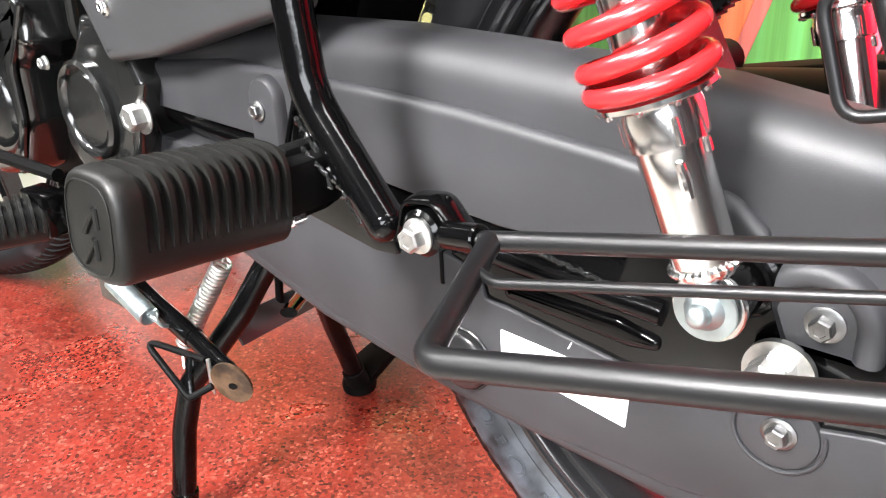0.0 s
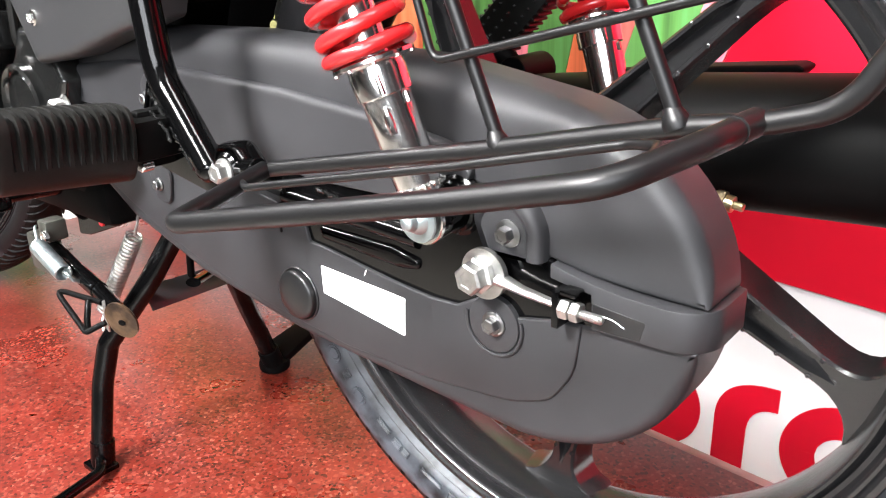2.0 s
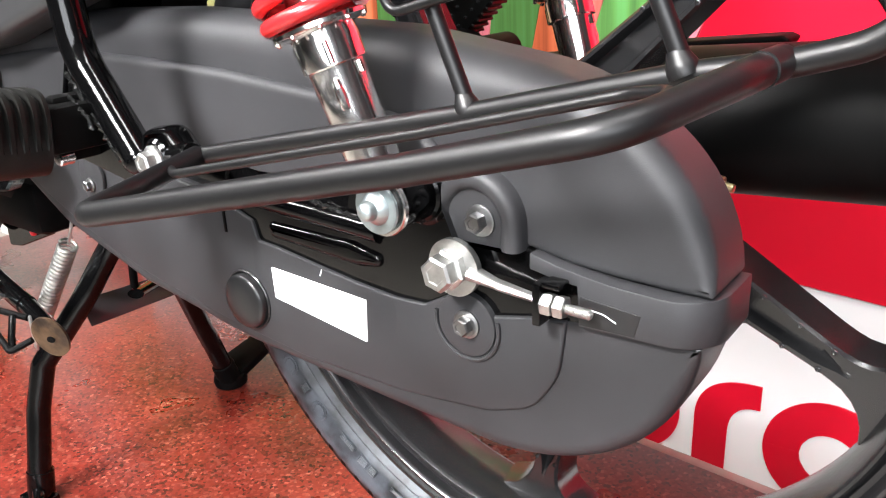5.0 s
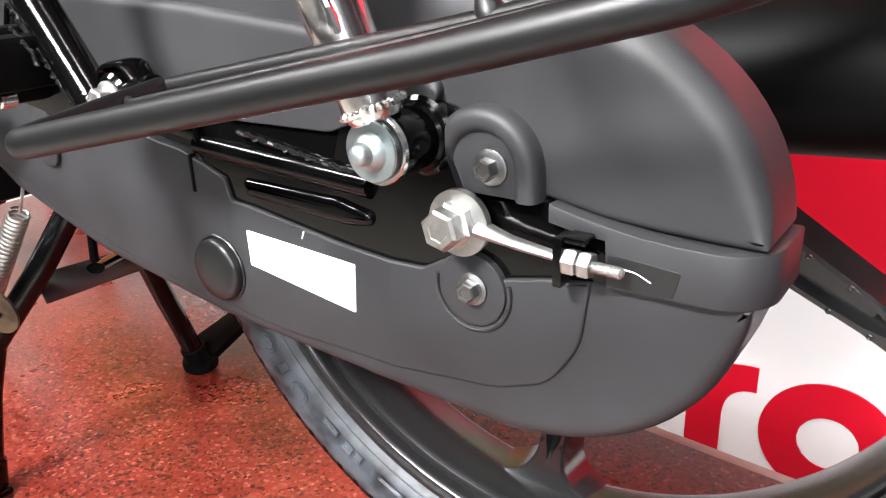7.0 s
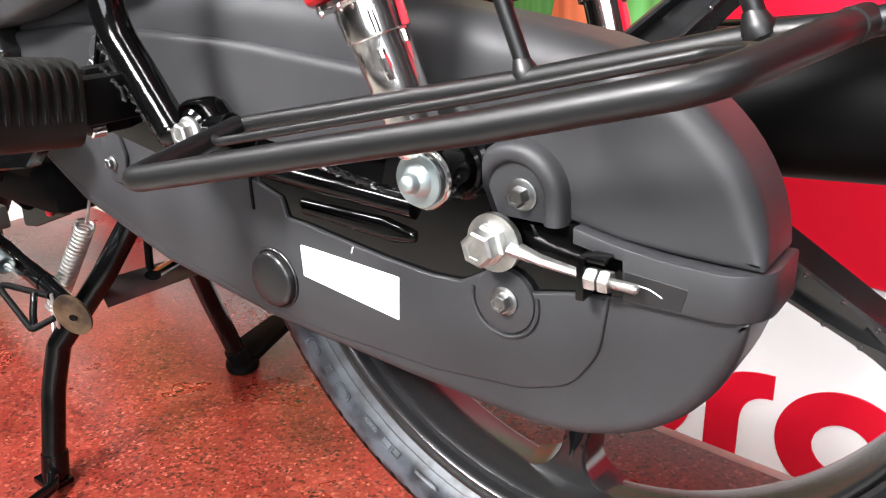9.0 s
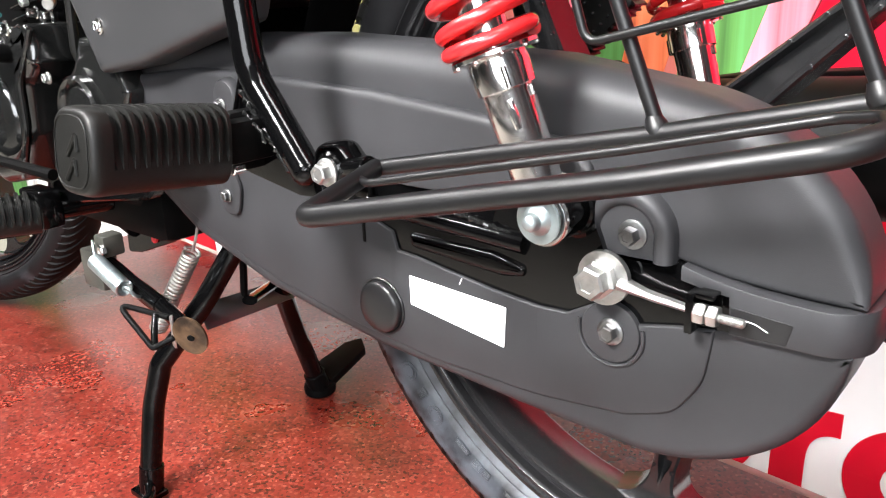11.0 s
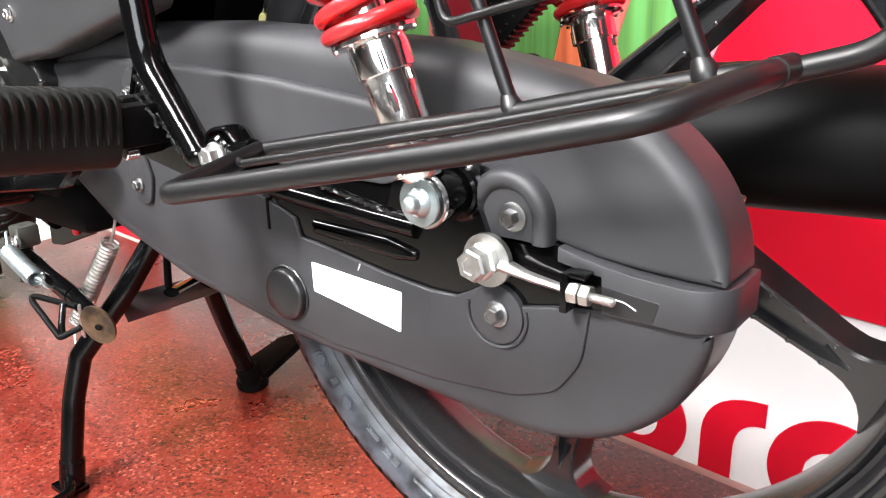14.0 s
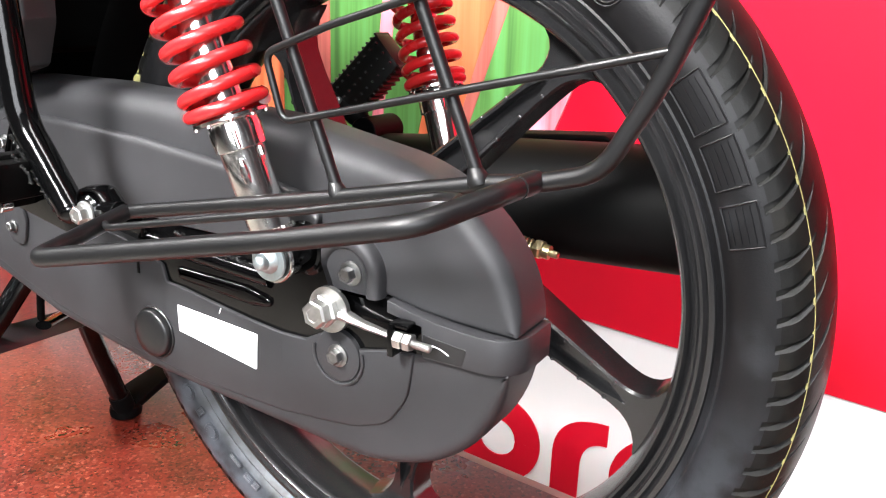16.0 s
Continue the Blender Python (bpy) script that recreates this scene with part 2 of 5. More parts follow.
def V(*a):
    return Vector(a)


def bend(pts, r, n=6):
    """A polyline with its corners rounded to radius r (one value, or one a corner)."""
    pts = [Vector(p) for p in pts]
    out = [pts[0]]
    for i in range(1, len(pts) - 1):
        a, b, c = pts[i - 1], pts[i], pts[i + 1]
        rr = r[i - 1] if isinstance(r, (list, tuple)) else r
        u, w = (a - b), (c - b)
        lim = 0.49 * min(u.length, w.length)
        u.normalize(), w.normalize()
        ang = u.angle(w)
        if ang > 3.1:
            out.append(b)
            continue
        d = min(rr / math.tan(ang / 2), lim)
        p, q = b + u * d, b + w * d
        for k in range(n + 1):
            t = k / n
            out.append(p * (1 - t) ** 2 + b * 2 * t * (1 - t) + q * t * t)
    out.append(pts[-1])
    return out


def tube(pts, r, seg=14, caps=True, closed=False, flat=1.0, up=None):
    """A round bar swept along a polyline; r is one value or one a point."""
    bm = bmesh.new()
    pts = [Vector(p) for p in pts]
    n = len(pts)
    rs = r if isinstance(r, (list, tuple)) else [r] * n
    tang = []
    for i in range(n):
        a = pts[(i - 1) % n] if closed else pts[max(i - 1, 0)]
        b = pts[(i + 1) % n] if closed else pts[min(i + 1, n - 1)]
        tang.append((b - a).normalized())
    ref = Vector(up) if up else (V(0, 0, 1) if abs(tang[0].z) < 0.9 else V(0, 1, 0))
    nrm = (ref - tang[0] * ref.dot(tang[0])).normalized()
    rings = []
    for i in range(n):
        nrm = (nrm - tang[i] * nrm.dot(tang[i])).normalized()
        bi = tang[i].cross(nrm)
        rings.append([bm.verts.new(pts[i] + (nrm * math.cos(a) * flat + bi * math.sin(a)) * rs[i]) for a in (2 * math.pi * k / seg for k in range(seg))])
    for i in range(n if closed else n - 1):
        A, B = rings[i], rings[(i + 1) % n]
        for k in range(seg):
            bm.faces.new((A[k], A[(k + 1) % seg], B[(k + 1) % seg], B[k]))
    if caps and not closed:
        bm.faces.new(rings[0][::-1])
        bm.faces.new(rings[-1])
    return bm


def lathe(profile, origin, axis, seg=48, closed=False):
    """Turns (radius, along) pairs round an axis through origin."""
    bm = bmesh.new()
    o, ax = Vector(origin), Vector(axis).normalized()
    u = ax.orthogonal().normalized()
    w = ax.cross(u)
    rings = []
    for r, h in profile:
        if r < 1e-6:
            rings.append([bm.verts.new(o + ax * h)])
        else:
            rings.append([bm.verts.new(o + ax * h + (u * math.cos(a) + w * math.sin(a)) * r) for a in (2 * math.pi * k / seg for k in range(seg))])
    pairs = list(zip(rings, rings[1:])) + ([(rings[-1], rings[0])] if closed else [])
    for A, B in pairs:
        for k in range(seg):
            k2 = (k + 1) % seg
            if len(A) == 1 and len(B) == 1:
                continue
            if len(A) == 1:
                bm.faces.new((A[0], B[k2], B[k]))
            elif len(B) == 1:
                bm.faces.new((A[k], A[k2], B[0]))
            else:
                bm.faces.new((A[k], A[k2], B[k2], B[k]))
    return bm


def cyl(p, q, r, seg=24, edge=0.0008):
    p, q = Vector(p), Vector(q)
    h = (q - p).length
    e = min(edge, r * 0.4, h * 0.4)
    return lathe([(0, 0), (r - e, 0), (r, e), (r, h - e), (r - e, h), (0, h)], p, q - p, seg)


def box(lo, hi, bevel=0.0, segs=2):
    bm = bmesh.new()
    bmesh.ops.create_cube(bm, size=1)
    for v in bm.verts:
        v.co = Vector(((lo[i] + hi[i]) / 2 + v.co[i] * (hi[i] - lo[i]) for i in range(3)))
    if bevel:
        bmesh.ops.bevel(bm, geom=bm.edges[:], offset=bevel, segments=segs, profile=0.5, affect="EDGES")
    return bm


def hexhead(c, axis, af, h, flange=0.0, ft=0.002):
    """A hexagon bolt head or nut with a chamfered top, and a flange under it."""
    c, ax = Vector(c), Vector(axis).normalized()
    R = af / math.sqrt(3)
    prof = [(0, 0), (R, 0), (R, h * 0.82), (R * 0.86, h), (R * 0.55, h), (R * 0.5, h * 0.93), (0, h * 0.93)]
    bm = lathe(prof, c + ax * (ft if flange else 0), ax, 6)
    if flange:
        bm = join(bm, lathe([(0, 0), (flange, 0), (flange, ft * 0.6), (flange * 0.8, ft), (0, ft)], c, ax, 32))
    return bm


def fillet2d(pts, n=5):
    """A closed outline (x, z, corner radius) with its corners rounded."""
    out = []
    m = len(pts)
    for i in range(m):
        a, b, c = Vector(pts[i - 1][:2]), Vector(pts[i][:2]), Vector(pts[(i + 1) % m][:2])
        r = pts[i][2] if len(pts[i]) > 2 else 0
        u, w = a - b, c - b
        lim = 0.48 * min(u.length, w.length)
        u.normalize(), w.normalize()
        ang = max(u.angle(w), 0.05)
        if r <= 0 or ang > 3.1:
            out.append(b)
            continue
        d = min(r / math.tan(ang / 2), lim)
        p, q = b + u * d, b + w * d
        for k in range(n + 1):
            t = k / n
            out.append(p * (1 - t) ** 2 + b * 2 * t * (1 - t) + q * t * t)
    return out


def resample(pts, step):
    out = []
    m = len(pts)
    for i in range(m):
        a, b = pts[i], pts[(i + 1) % m]
        k = max(1, int((b - a).length / step))
        out += [a.lerp(b, j / k) for j in range(k)]
    return out


def inset(pts, d):
    m = len(pts)
    area2 = sum(pts[i - 1].x * pts[i].y - pts[i].x * pts[i - 1].y for i in range(m))
    s = 1 if area2 > 0 else -1
    out = []
    for i in range(m):
        a, b = (pts[i] - pts[i - 1]).normalized(), (pts[(i + 1) % m] - pts[i]).normalized()
        na, nb = Vector((-a.y, a.x)), Vector((-b.y, b.x))
        k = na + nb
        k = k / max(0.4, k.dot(na)) if k.length > 1e-6 else na
        out.append(pts[i] + k * (s * d))
    return out


def clearance(pts, lim):
    """How far each point of an outline can move inwards before it meets the far side."""
    P = np.array([(p.x, p.y) for p in pts])
    Q = np.roll(P, -1, 0)
    D = Q - P
    LL = np.maximum((D * D).sum(1), 1e-12)
    unit = inset(pts, 1.0)
    nr = np.array([(u.x - p.x, u.y - p.y) for u, p in zip(unit, pts)])
    nr /= np.maximum(np.linalg.norm(nr, axis=1), 1e-9)[:, None]
    out = np.full(len(pts), lim)
    for t in np.linspace(lim, lim / 12, 12):
        X = P + nr * t
        W = X[:, None, :] - P[None]
        k = np.clip((W * D[None]).sum(2) / LL[None], 0, 1)
        d = np.linalg.norm(W - k[..., None] * D[None], axis=2).min(1)
        out = np.where((d < 0.86 * t) & (out >= t), t * 0.9, out)
    for _ in range(3):
        out = np.minimum(out, (np.roll(out, 1) + out + np.roll(out, -1)) / 3 + lim * 0.05)
    return out


def slab(outline, y0, y1, r=0.002, n=3, step=0.0, small=None):
    """A plate in the x-z plane from its face at y0 back to y1, its front edge rounded to r, or to small(x, z) times r."""
    pts = fillet2d(outline)
    if step:
        pts = resample(pts, step)
    bm = bmesh.new()
    s = 1 if y1 > y0 else -1
    k0 = np.ones(len(pts))
    if r > 0.004:
        k0 = np.minimum(1, clearance(pts, r * 1.3) / (r * 1.3))
    if small:
        k0 = np.minimum(k0, np.array([small(p.x, p.y) for p in pts]))
        for _ in range(2):
            k0 = (np.roll(k0, 1) + k0 + np.roll(k0, -1)) / 3
    levels = []
    for k in range(n + 1):
        a = (math.pi / 2) * k / n
        levels.append((r * (1 - math.sin(a)), r * (1 - math.cos(a))))
    if r > 0.004:
        levels.insert(0, (r * 1.28, -0.0))
    unit = inset(pts, 1.0)
    rings = []
    for d, dy in levels:
        rings.append([bm.verts.new((p.x + (u.x - p.x) * d * k, y0 + s * dy * k, p.y + (u.y - p.y) * d * k)) for p, u, k in zip(pts, unit, k0)])
    rings.append([bm.verts.new((p.x, y1, p.y)) for p in pts])
    for A, B in zip(rings, rings[1:]):
        for k in range(len(A)):
            k2 = (k + 1) % len(A)
            bm.faces.new((A[k], A[k2], B[k2], B[k]))
    for ring in (rings[0][::-1], rings[-1]):
        f = bm.faces.new(ring)
        bmesh.ops.triangulate(bm, faces=[f])
    return bm


def helix(p, q, R, wire, turns, seg=16, per=44, start=None, closed_end=False):
    p, q = Vector(p), Vector(q)
    ax = (q - p).normalized()
    u = Vector(start) - ax * ax.dot(Vector(start)) if start else ax.orthogonal()
    u.normalize()
    w = ax.cross(u)
    h = (q - p).length
    n = int(turns * per)
    rise = [0.0]
    for k in range(n):
        rise.append(rise[-1] + (0.12 if closed_end and k < 0.75 * per else (0.6 if closed_end and k < 1.1 * per else 1.0)))
    pts = []
    for k in range(n + 1):
        a = 2 * math.pi * k / per
        pts.append(p + ax * (h * rise[k] / rise[-1]) + (u * math.cos(a) + w * math.sin(a)) * R)
    return tube(pts, wire, seg, up=ax)


def plate3(pts, t):
    """A flat plate of thickness t under an outline in space."""
    pts = [Vector(p) for p in pts]
    nrm = (pts[1] - pts[0]).cross(pts[2] - pts[0]).normalized()
    bm = bmesh.new()
    A, B = [bm.verts.new(p) for p in pts], [bm.verts.new(p - nrm * t) for p in pts]
    for k in range(len(A)):
        k2 = (k + 1) % len(A)
        bm.faces.new((A[k], A[k2], B[k2], B[k]))
    bm.faces.new(A), bm.faces.new(B[::-1])
    bmesh.ops.bevel(bm, geom=bm.edges[:], offset=min(t * 0.25, 0.002), segments=2, profile=0.5, affect="EDGES")
    return bm


# ---- structure ----
FLOOR_Z = -0.2


def structure(name, bm, material, label, category, smooth=False):
    return tagged(mesh_ob(name, bm, material, smooth), label, category, "", "structure")


structure("floor", box((-4.6, -3.6, FLOOR_Z - 0.1), (2.6, 0.6, FLOOR_Z)), TILE, "beige tile floor of the showroom", "floor")
structure("wall_back", box((-4.6, 0.56, FLOOR_Z), (2.6, 0.7, 2.6)), WALLPAINT, "dark grey painted showroom wall behind the display boards", "wall")
structure("wall_front", box((-4.6, -3.7, FLOOR_Z), (2.6, -3.6, 2.6)), WALLPAINT, "plain dark grey painted showroom wall", "wall")
structure("wall_left", box((-4.7, -3.7, FLOOR_Z), (-4.6, 0.7, 2.6)), WALLPAINT, "plain dark grey painted showroom wall", "wall")
structure("wall_right", box((2.6, -3.7, FLOOR_Z), (2.7, 0.7, 2.6)), WALLPAINT, "plain dark grey painted showroom wall", "wall")
structure("ceiling", box((-4.7, -3.7, 2.6), (2.7, 0.7, 2.7)), CEILPAINT, "plain dark grey showroom ceiling", "ceiling")

platform = thing("platform", (0, 0, FLOOR_Z), "raised display platform topped with polished red granite", "platform", "structure")


def back(x, d):
    """The platform's back edge, which runs at a slight angle to the motorcycle."""
    return 0.284 + d - 0.09 * x


part("granite_slab", plate3([(-1.44, -0.2475, 0.0), (1.6, -0.2475, 0.0), (1.6, back(1.6, 0), 0.0), (-1.44, back(-1.44, 0), 0.0)], 0.03), GRANITE, platform)
part("granite_edge_strip", box((-1.44, -0.302, -0.03), (1.6, -0.250, -0.0005), 0.003), GRANITE, platform)
part("plinth", plate3([(-1.43, -0.295, -0.031), (1.6, -0.295, -0.031), (1.6, back(1.6, 0), -0.031), (-1.43, back(-1.43, 0), -0.031)], -0.031 - FLOOR_Z), BANNERWHITE, platform, "white plinth under the granite")
part("edge_trim", plate3([(-1.44, back(-1.44, 0.001), -0.002), (1.6, back(1.6, 0.001), -0.002), (1.6, back(1.6, 0.015), -0.002), (-1.44, back(-1.44, 0.015), -0.002)], 0.028), TRIM, platform, "grey metal edging strip")
part("step_strip", box((-1.6, -0.335, FLOOR_Z), (1.6, -0.304, -0.035), 0.003), EDGING, platform, "pale grey edging along the granite")

# ---- display boards behind the motorcycle ----
BY = 0.53
board = thing("display_board", (0.3, BY, FLOOR_Z), "glossy red and white display board with large red shapes", "display board")


def flat(outline, y, t):
    return slab([(x, z, r) for x, z, r in outline], y, y + t, 0.0008, 1)


part("white_panel", flat([(-1.9, FLOOR_Z, 0), (1.9, FLOOR_Z, 0), (1.9, -0.01, 0), (-0.1, 0.126, 0), (-1.9, 0.126, 0)], BY, 0.02), BANNERWHITE, board, "white lower panel", False)
part("red_panel", flat([(-0.205, 0.1285, 0), (-0.1, 0.1285, 0), (1.9, -0.007, 0), (1.9, 1.5, 0), (0.32, 1.5, 0)], BY - 0.004, 0.022), BANNERRED, board, "glossy red upper panel", False)


def ring2d(cx, cz, ro, ri, a0, a1, n=30, sx=1.0):
    pts = [(cx + sx * ro * math.cos(radians(a0 + (a1 - a0) * k / n)), cz + ro * math.sin(radians(a0 + (a1 - a0) * k / n)), 0) for k in range(n + 1)]
    pts += [(cx + sx * ri * math.cos(radians(a1 + (a0 - a1) * k / n)), cz + ri * math.sin(radians(a1 + (a0 - a1) * k / n)), 0) for k in range(n + 1)]
    return pts


def band(outline, label):
    part("red_shape", slab(outline, BY - 0.002, BY, 0.0001, 1), BANNERRED, board, label, False)


band(ring2d(-0.168, -0.108, 0.075, 0.032, 0, 180), "red half ring shape")
band(ring2d(-0.168, -0.108, 0.075, 0.032, 180, 360), "red half ring shape")


def arch(n=14):
    """A stem that bends over into a short arm, as one flat strip."""
    outer, inner = [V(-0.072, -0.19)], [V(-0.027, -0.19)]
    for k in range(n + 1):
        t = k / n
        outer.append(V(-0.072, -0.098) * (1 - t) ** 2 + V(-0.070, -0.032) * 2 * t * (1 - t) + V(0.013, -0.032) * t * t)
        inner.append(V(-0.027, -0.112) * (1 - t) ** 2 + V(-0.026, -0.067) * 2 * t * (1 - t) + V(0.013, -0.067) * t * t)
    bm = bmesh.new()
    rows = [[bm.verts.new((p.x, y, p.y)) for p, y in ((a, BY), (a, BY - 0.002), (b, BY - 0.002), (b, BY))] for a, b in zip(outer, inner)]
    for A, B in zip(rows, rows[1:]):
        for k in range(4):
            bm.faces.new((A[k], A[(k + 1) % 4], B[(k + 1) % 4], B[k]))
    bm.faces.new(rows[0]), bm.faces.new(rows[-1][::-1])
    return bm


part("red_shape", arch(), BANNERRED, board, "red arch shape", False)
band(ring2d(0.1, -0.11, 0.08, 0.035, 0, 180), "red half ring shape")
band(ring2d(0.1, -0.11, 0.08, 0.035, 180, 360), "red half ring shape")
band([(-1.68, -0.2, 0), (-1.375, -0.2, 0), (-1.375, 0.1, 0), (-1.62, 0.02, 0)], "red block")

art = thing("wall_art", (-2.0, BY, FLOOR_Z), "printed wall graphic with green, orange and pink brushed stripes", "wall art")
BANDS = [(-4.5, ORANGE), (-3.35, PALE), (-2.8, GREEN), (-2.4, PALE), (-1.905, ORANGE), (-1.6, GREEN), (-1.3, ORANGE), (-1.0, GREEN), (-0.8, ORANGE), (-0.605, GREEN), (-0.55, BROWN), (-0.505, GREEN), (-0.415, PINK), (-0.392, GREEN), (-0.315, ORANGE), (-0.245, BROWN), (-0.224, GREEN), (-0.142, PINK)]


def edge_x(u, z):
    """Where the fanned edge that crosses u at mid height lies at height z."""
    return u + (z - 0.45) * min(0.34, max(0.0, 1.2 * u + 0.6))


for (u, material), nxt in zip(BANDS, BANDS[1:] + [(None, None)]):
    z0 = FLOOR_Z if u < -1.95 else 0.1285
    right = [(edge_x(nxt[0], z0), z0, 0), (edge_x(nxt[0], 1.5), 1.5, 0)] if nxt[0] else [(-0.209, z0, 0), (0.316, 1.5, 0)]
    part("stripe", flat([(edge_x(u, z0), z0, 0), *right, (edge_x(u, 1.5), 1.5, 0)], BY + 0.004, 0.016), material, art, "", False)

# ---- motorcycle ----
AX = V(0, 0, 0.353)
bike = thing("motorcycle", (-0.5, 0, 0), "black commuter motorcycle with red rear springs, on its centre stand", "motorcycle")


def bolt(parent, c, axis, af, h, flange=0.0, material=None, name="bolt", label=""):
    return part(name, hexhead(c, axis, af, h, flange), material or ZINC, parent, label, True, 25)


OUT = (0, -1, 0)

# rear wheel
SPOKES = (57, -15, -87, -159, 129)


def wheel_rim(c, n=(0, 1, 0)):
    prof = [(0.2440, -0.0290), (0.2436, -0.0312), (0.2425, -0.0326), (0.2408, -0.0330), (0.2392, -0.0324), (0.2382, -0.0308), (0.2374, -0.0294), (0.2366, -0.0304), (0.2354, -0.0316), (0.2336, -0.0315), (0.2322, -0.0300), (0.2314, -0.0278),
            (0.2304, -0.0222), (0.2280, -0.0200), (0.2262, -0.0212), (0.2252, -0.0248), (0.2238, -0.0262), (0.2222, -0.0257), (0.2208, -0.0238), (0.2196, -0.0205), (0.2180, -0.0140), (0.2168, -0.0060), (0.2164, 0.0)]
    prof = prof + [(r, -y) for r, y in prof[::-1]][1:]
    prof += [(0.228, 0.022), (0.224, 0.0), (0.228, -0.022)]
    return lathe(prof, c, n, 160, closed=True)


def wheel_tyre(c, pitches=108, R=0.3045):
    """A tyre turned about the y axis through c; its mesh leans with the tread, so that each groove is a clean slanting cut."""
    half = [(0.2425, 0.0300), (0.2465, 0.0335), (0.2480, 0.0355), (0.2495, 0.0350), (0.2530, 0.0385), (0.2600, 0.0415), (0.2680, 0.0425), (0.2740, 0.0418), (0.2780, 0.0406), (0.2805, 0.0394)]
    for k in range(1, 34):
        y = 0.0390 * (1 - k / 33)
        half.append((0.281 + (R - 0.281) * (1 - (y / 0.0392) ** 2) ** 0.62, y))
    prof = [(r, -y) for r, y in half] + [(r, y) for r, y in half[::-1]][1:]
    n = len(prof)
    verts, faces, tread = [], [], []
    step = 2 * math.pi / pitches
    for i in range(pitches):
        kind = i % 3
        for q in range(8):
            for r, y in prof:
                ay = abs(y)
                t = max(0.0, 0.0405 - ay)
                lean = (0.75 * t + 16 * t * t) / 0.29
                stop = (0.006, 0.024, 0.017)[kind]
                wide = max(0.05, 0.30 * min(1, (ay - stop) / 0.014)) if ay > stop else 0.05
                f = (0.0, 0.05, 0.0, 0.05)[q] if q in (0, 1) else (wide + 0.05 * (q - 2) if q < 4 else wide + 0.05 + (0.95 - wide) * (q - 3) / 5)
                deep = 0.0
                if q in (1, 2) and r > 0.2795:
                    deep = 0.0042 * min(1, max(0, (ay - stop) / 0.005)) * min(1, (0.0412 - ay) / 0.0022)
                a = step * (i + f) + lean
                rr = r - max(0, deep)
                verts.append((c[0] + rr * math.cos(a), c[1] + y, c[2] + rr * math.sin(a)))
    m = pitches * 8
    for i in range(m):
        i2 = (i + 1) % m
        for j in range(n - 1):
            faces.append((i * n + j, i2 * n + j, i2 * n + j + 1, i * n + j + 1))
            tread.append(1 if min(prof[j][0], prof[j + 1][0]) > 0.2800 else 0)
    me = bpy.data.meshes.new("tyre")
    me.from_pydata(verts, [], faces)
    for pol, k in zip(me.polygons, tread):
        pol.material_index = k
    bm = bmesh.new()
    bm.from_mesh(me)
    bpy.data.meshes.remove(me)
    return bm


def spoke_place(ang, c):
    """The spokes lean: their straight axis passes 40 mm beside the hub's centre."""
    return Matrix.Translation(c) @ Matrix.Rotation(radians(14.5 - ang), 4, "Y") @ Matrix.Translation((0, 0, 0.04))


def spoke(ang, c=AX):
    """One alloy spoke: a slim tapering beam with a sunken channel that closes before the rim, flaring into the rim."""
    L = [(0.0, 0.022), (0.04, 0.017), (0.09, 0.0135), (0.13, 0.0113), (0.155, 0.0100), (0.172, 0.0091)]
    R = [(-d, w) for d, w in ((0.030, 0.0092), (0.023, 0.0099), (0.016, 0.0122), (0.010, 0.0160), (0.005, 0.0215), (0.001, 0.0290), (-0.002, 0.0330))]
    bm = bmesh.new()
    rows = []
    for s, w, rim in [(s, w, False) for s, w in L] + [(s, w, True) for s, w in R]:
        s0 = 0.2125 + s if rim else s
        t = min(1, max(0, s0) / 0.19)
        yf = -0.014 + 0.011 * t
        ch = min(0.012, max(0.0008, (w - 0.0042) * (1 if s0 < 0.17 else max(0, (0.188 - s0) / 0.018))))
        dep = 0.008 if s0 < 0.175 else (0.003 if s0 < 0.185 else 0.0)
        pr = [(-w - 0.002, 0.024), (-w, yf + 0.0022), (-w + 0.0016, yf), (-ch - 0.0006, yf), (-ch * 0.72, yf + dep), (ch * 0.72, yf + dep), (ch + 0.0006, yf), (w - 0.0016, yf), (w, yf + 0.0022), (w + 0.002, 0.024)]
        rows.append([bm.verts.new((math.sqrt(0.2165 ** 2 - (0.04 + u) ** 2) + s if rim else s, y, u)) for u, y in pr])
    for A, B in zip(rows, rows[1:]):
        for k in range(len(A)):
            bm.faces.new((A[k], A[(k + 1) % len(A)], B[(k + 1) % len(A)], B[k]))
    bm.transform(spoke_place(ang, c))
    return bm


rear = part("rear_wheel", wheel_rim(AX), ALLOY, bike, "black five-spoke alloy rim")
rear["label"] = "black five-spoke alloy rear wheel"
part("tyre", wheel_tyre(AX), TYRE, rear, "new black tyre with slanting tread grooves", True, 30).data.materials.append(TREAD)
for a in SPOKES:
    part("spoke", spoke(a), ALLOY, rear, "", True, 25)
part("hub", join(lathe([(0, -0.055), (0.032, -0.055), (0.036, -0.05), (0.04, -0.03), (0.062, -0.022), (0.066, 0.0), (0.066, 0.06), (0.06, 0.064), (0, 0.064)], AX, (0, 1, 0), 48)), ALLOY, rear, "black hub")
part("chalk_line", lathe([(0.2952, -0.0282), (0.29625, -0.0282), (0.29650, -0.0277), (0.2954, -0.0277)], AX, (0, 1, 0), 200, closed=True), YELLOW, rear, "thin yellow line on the tread")
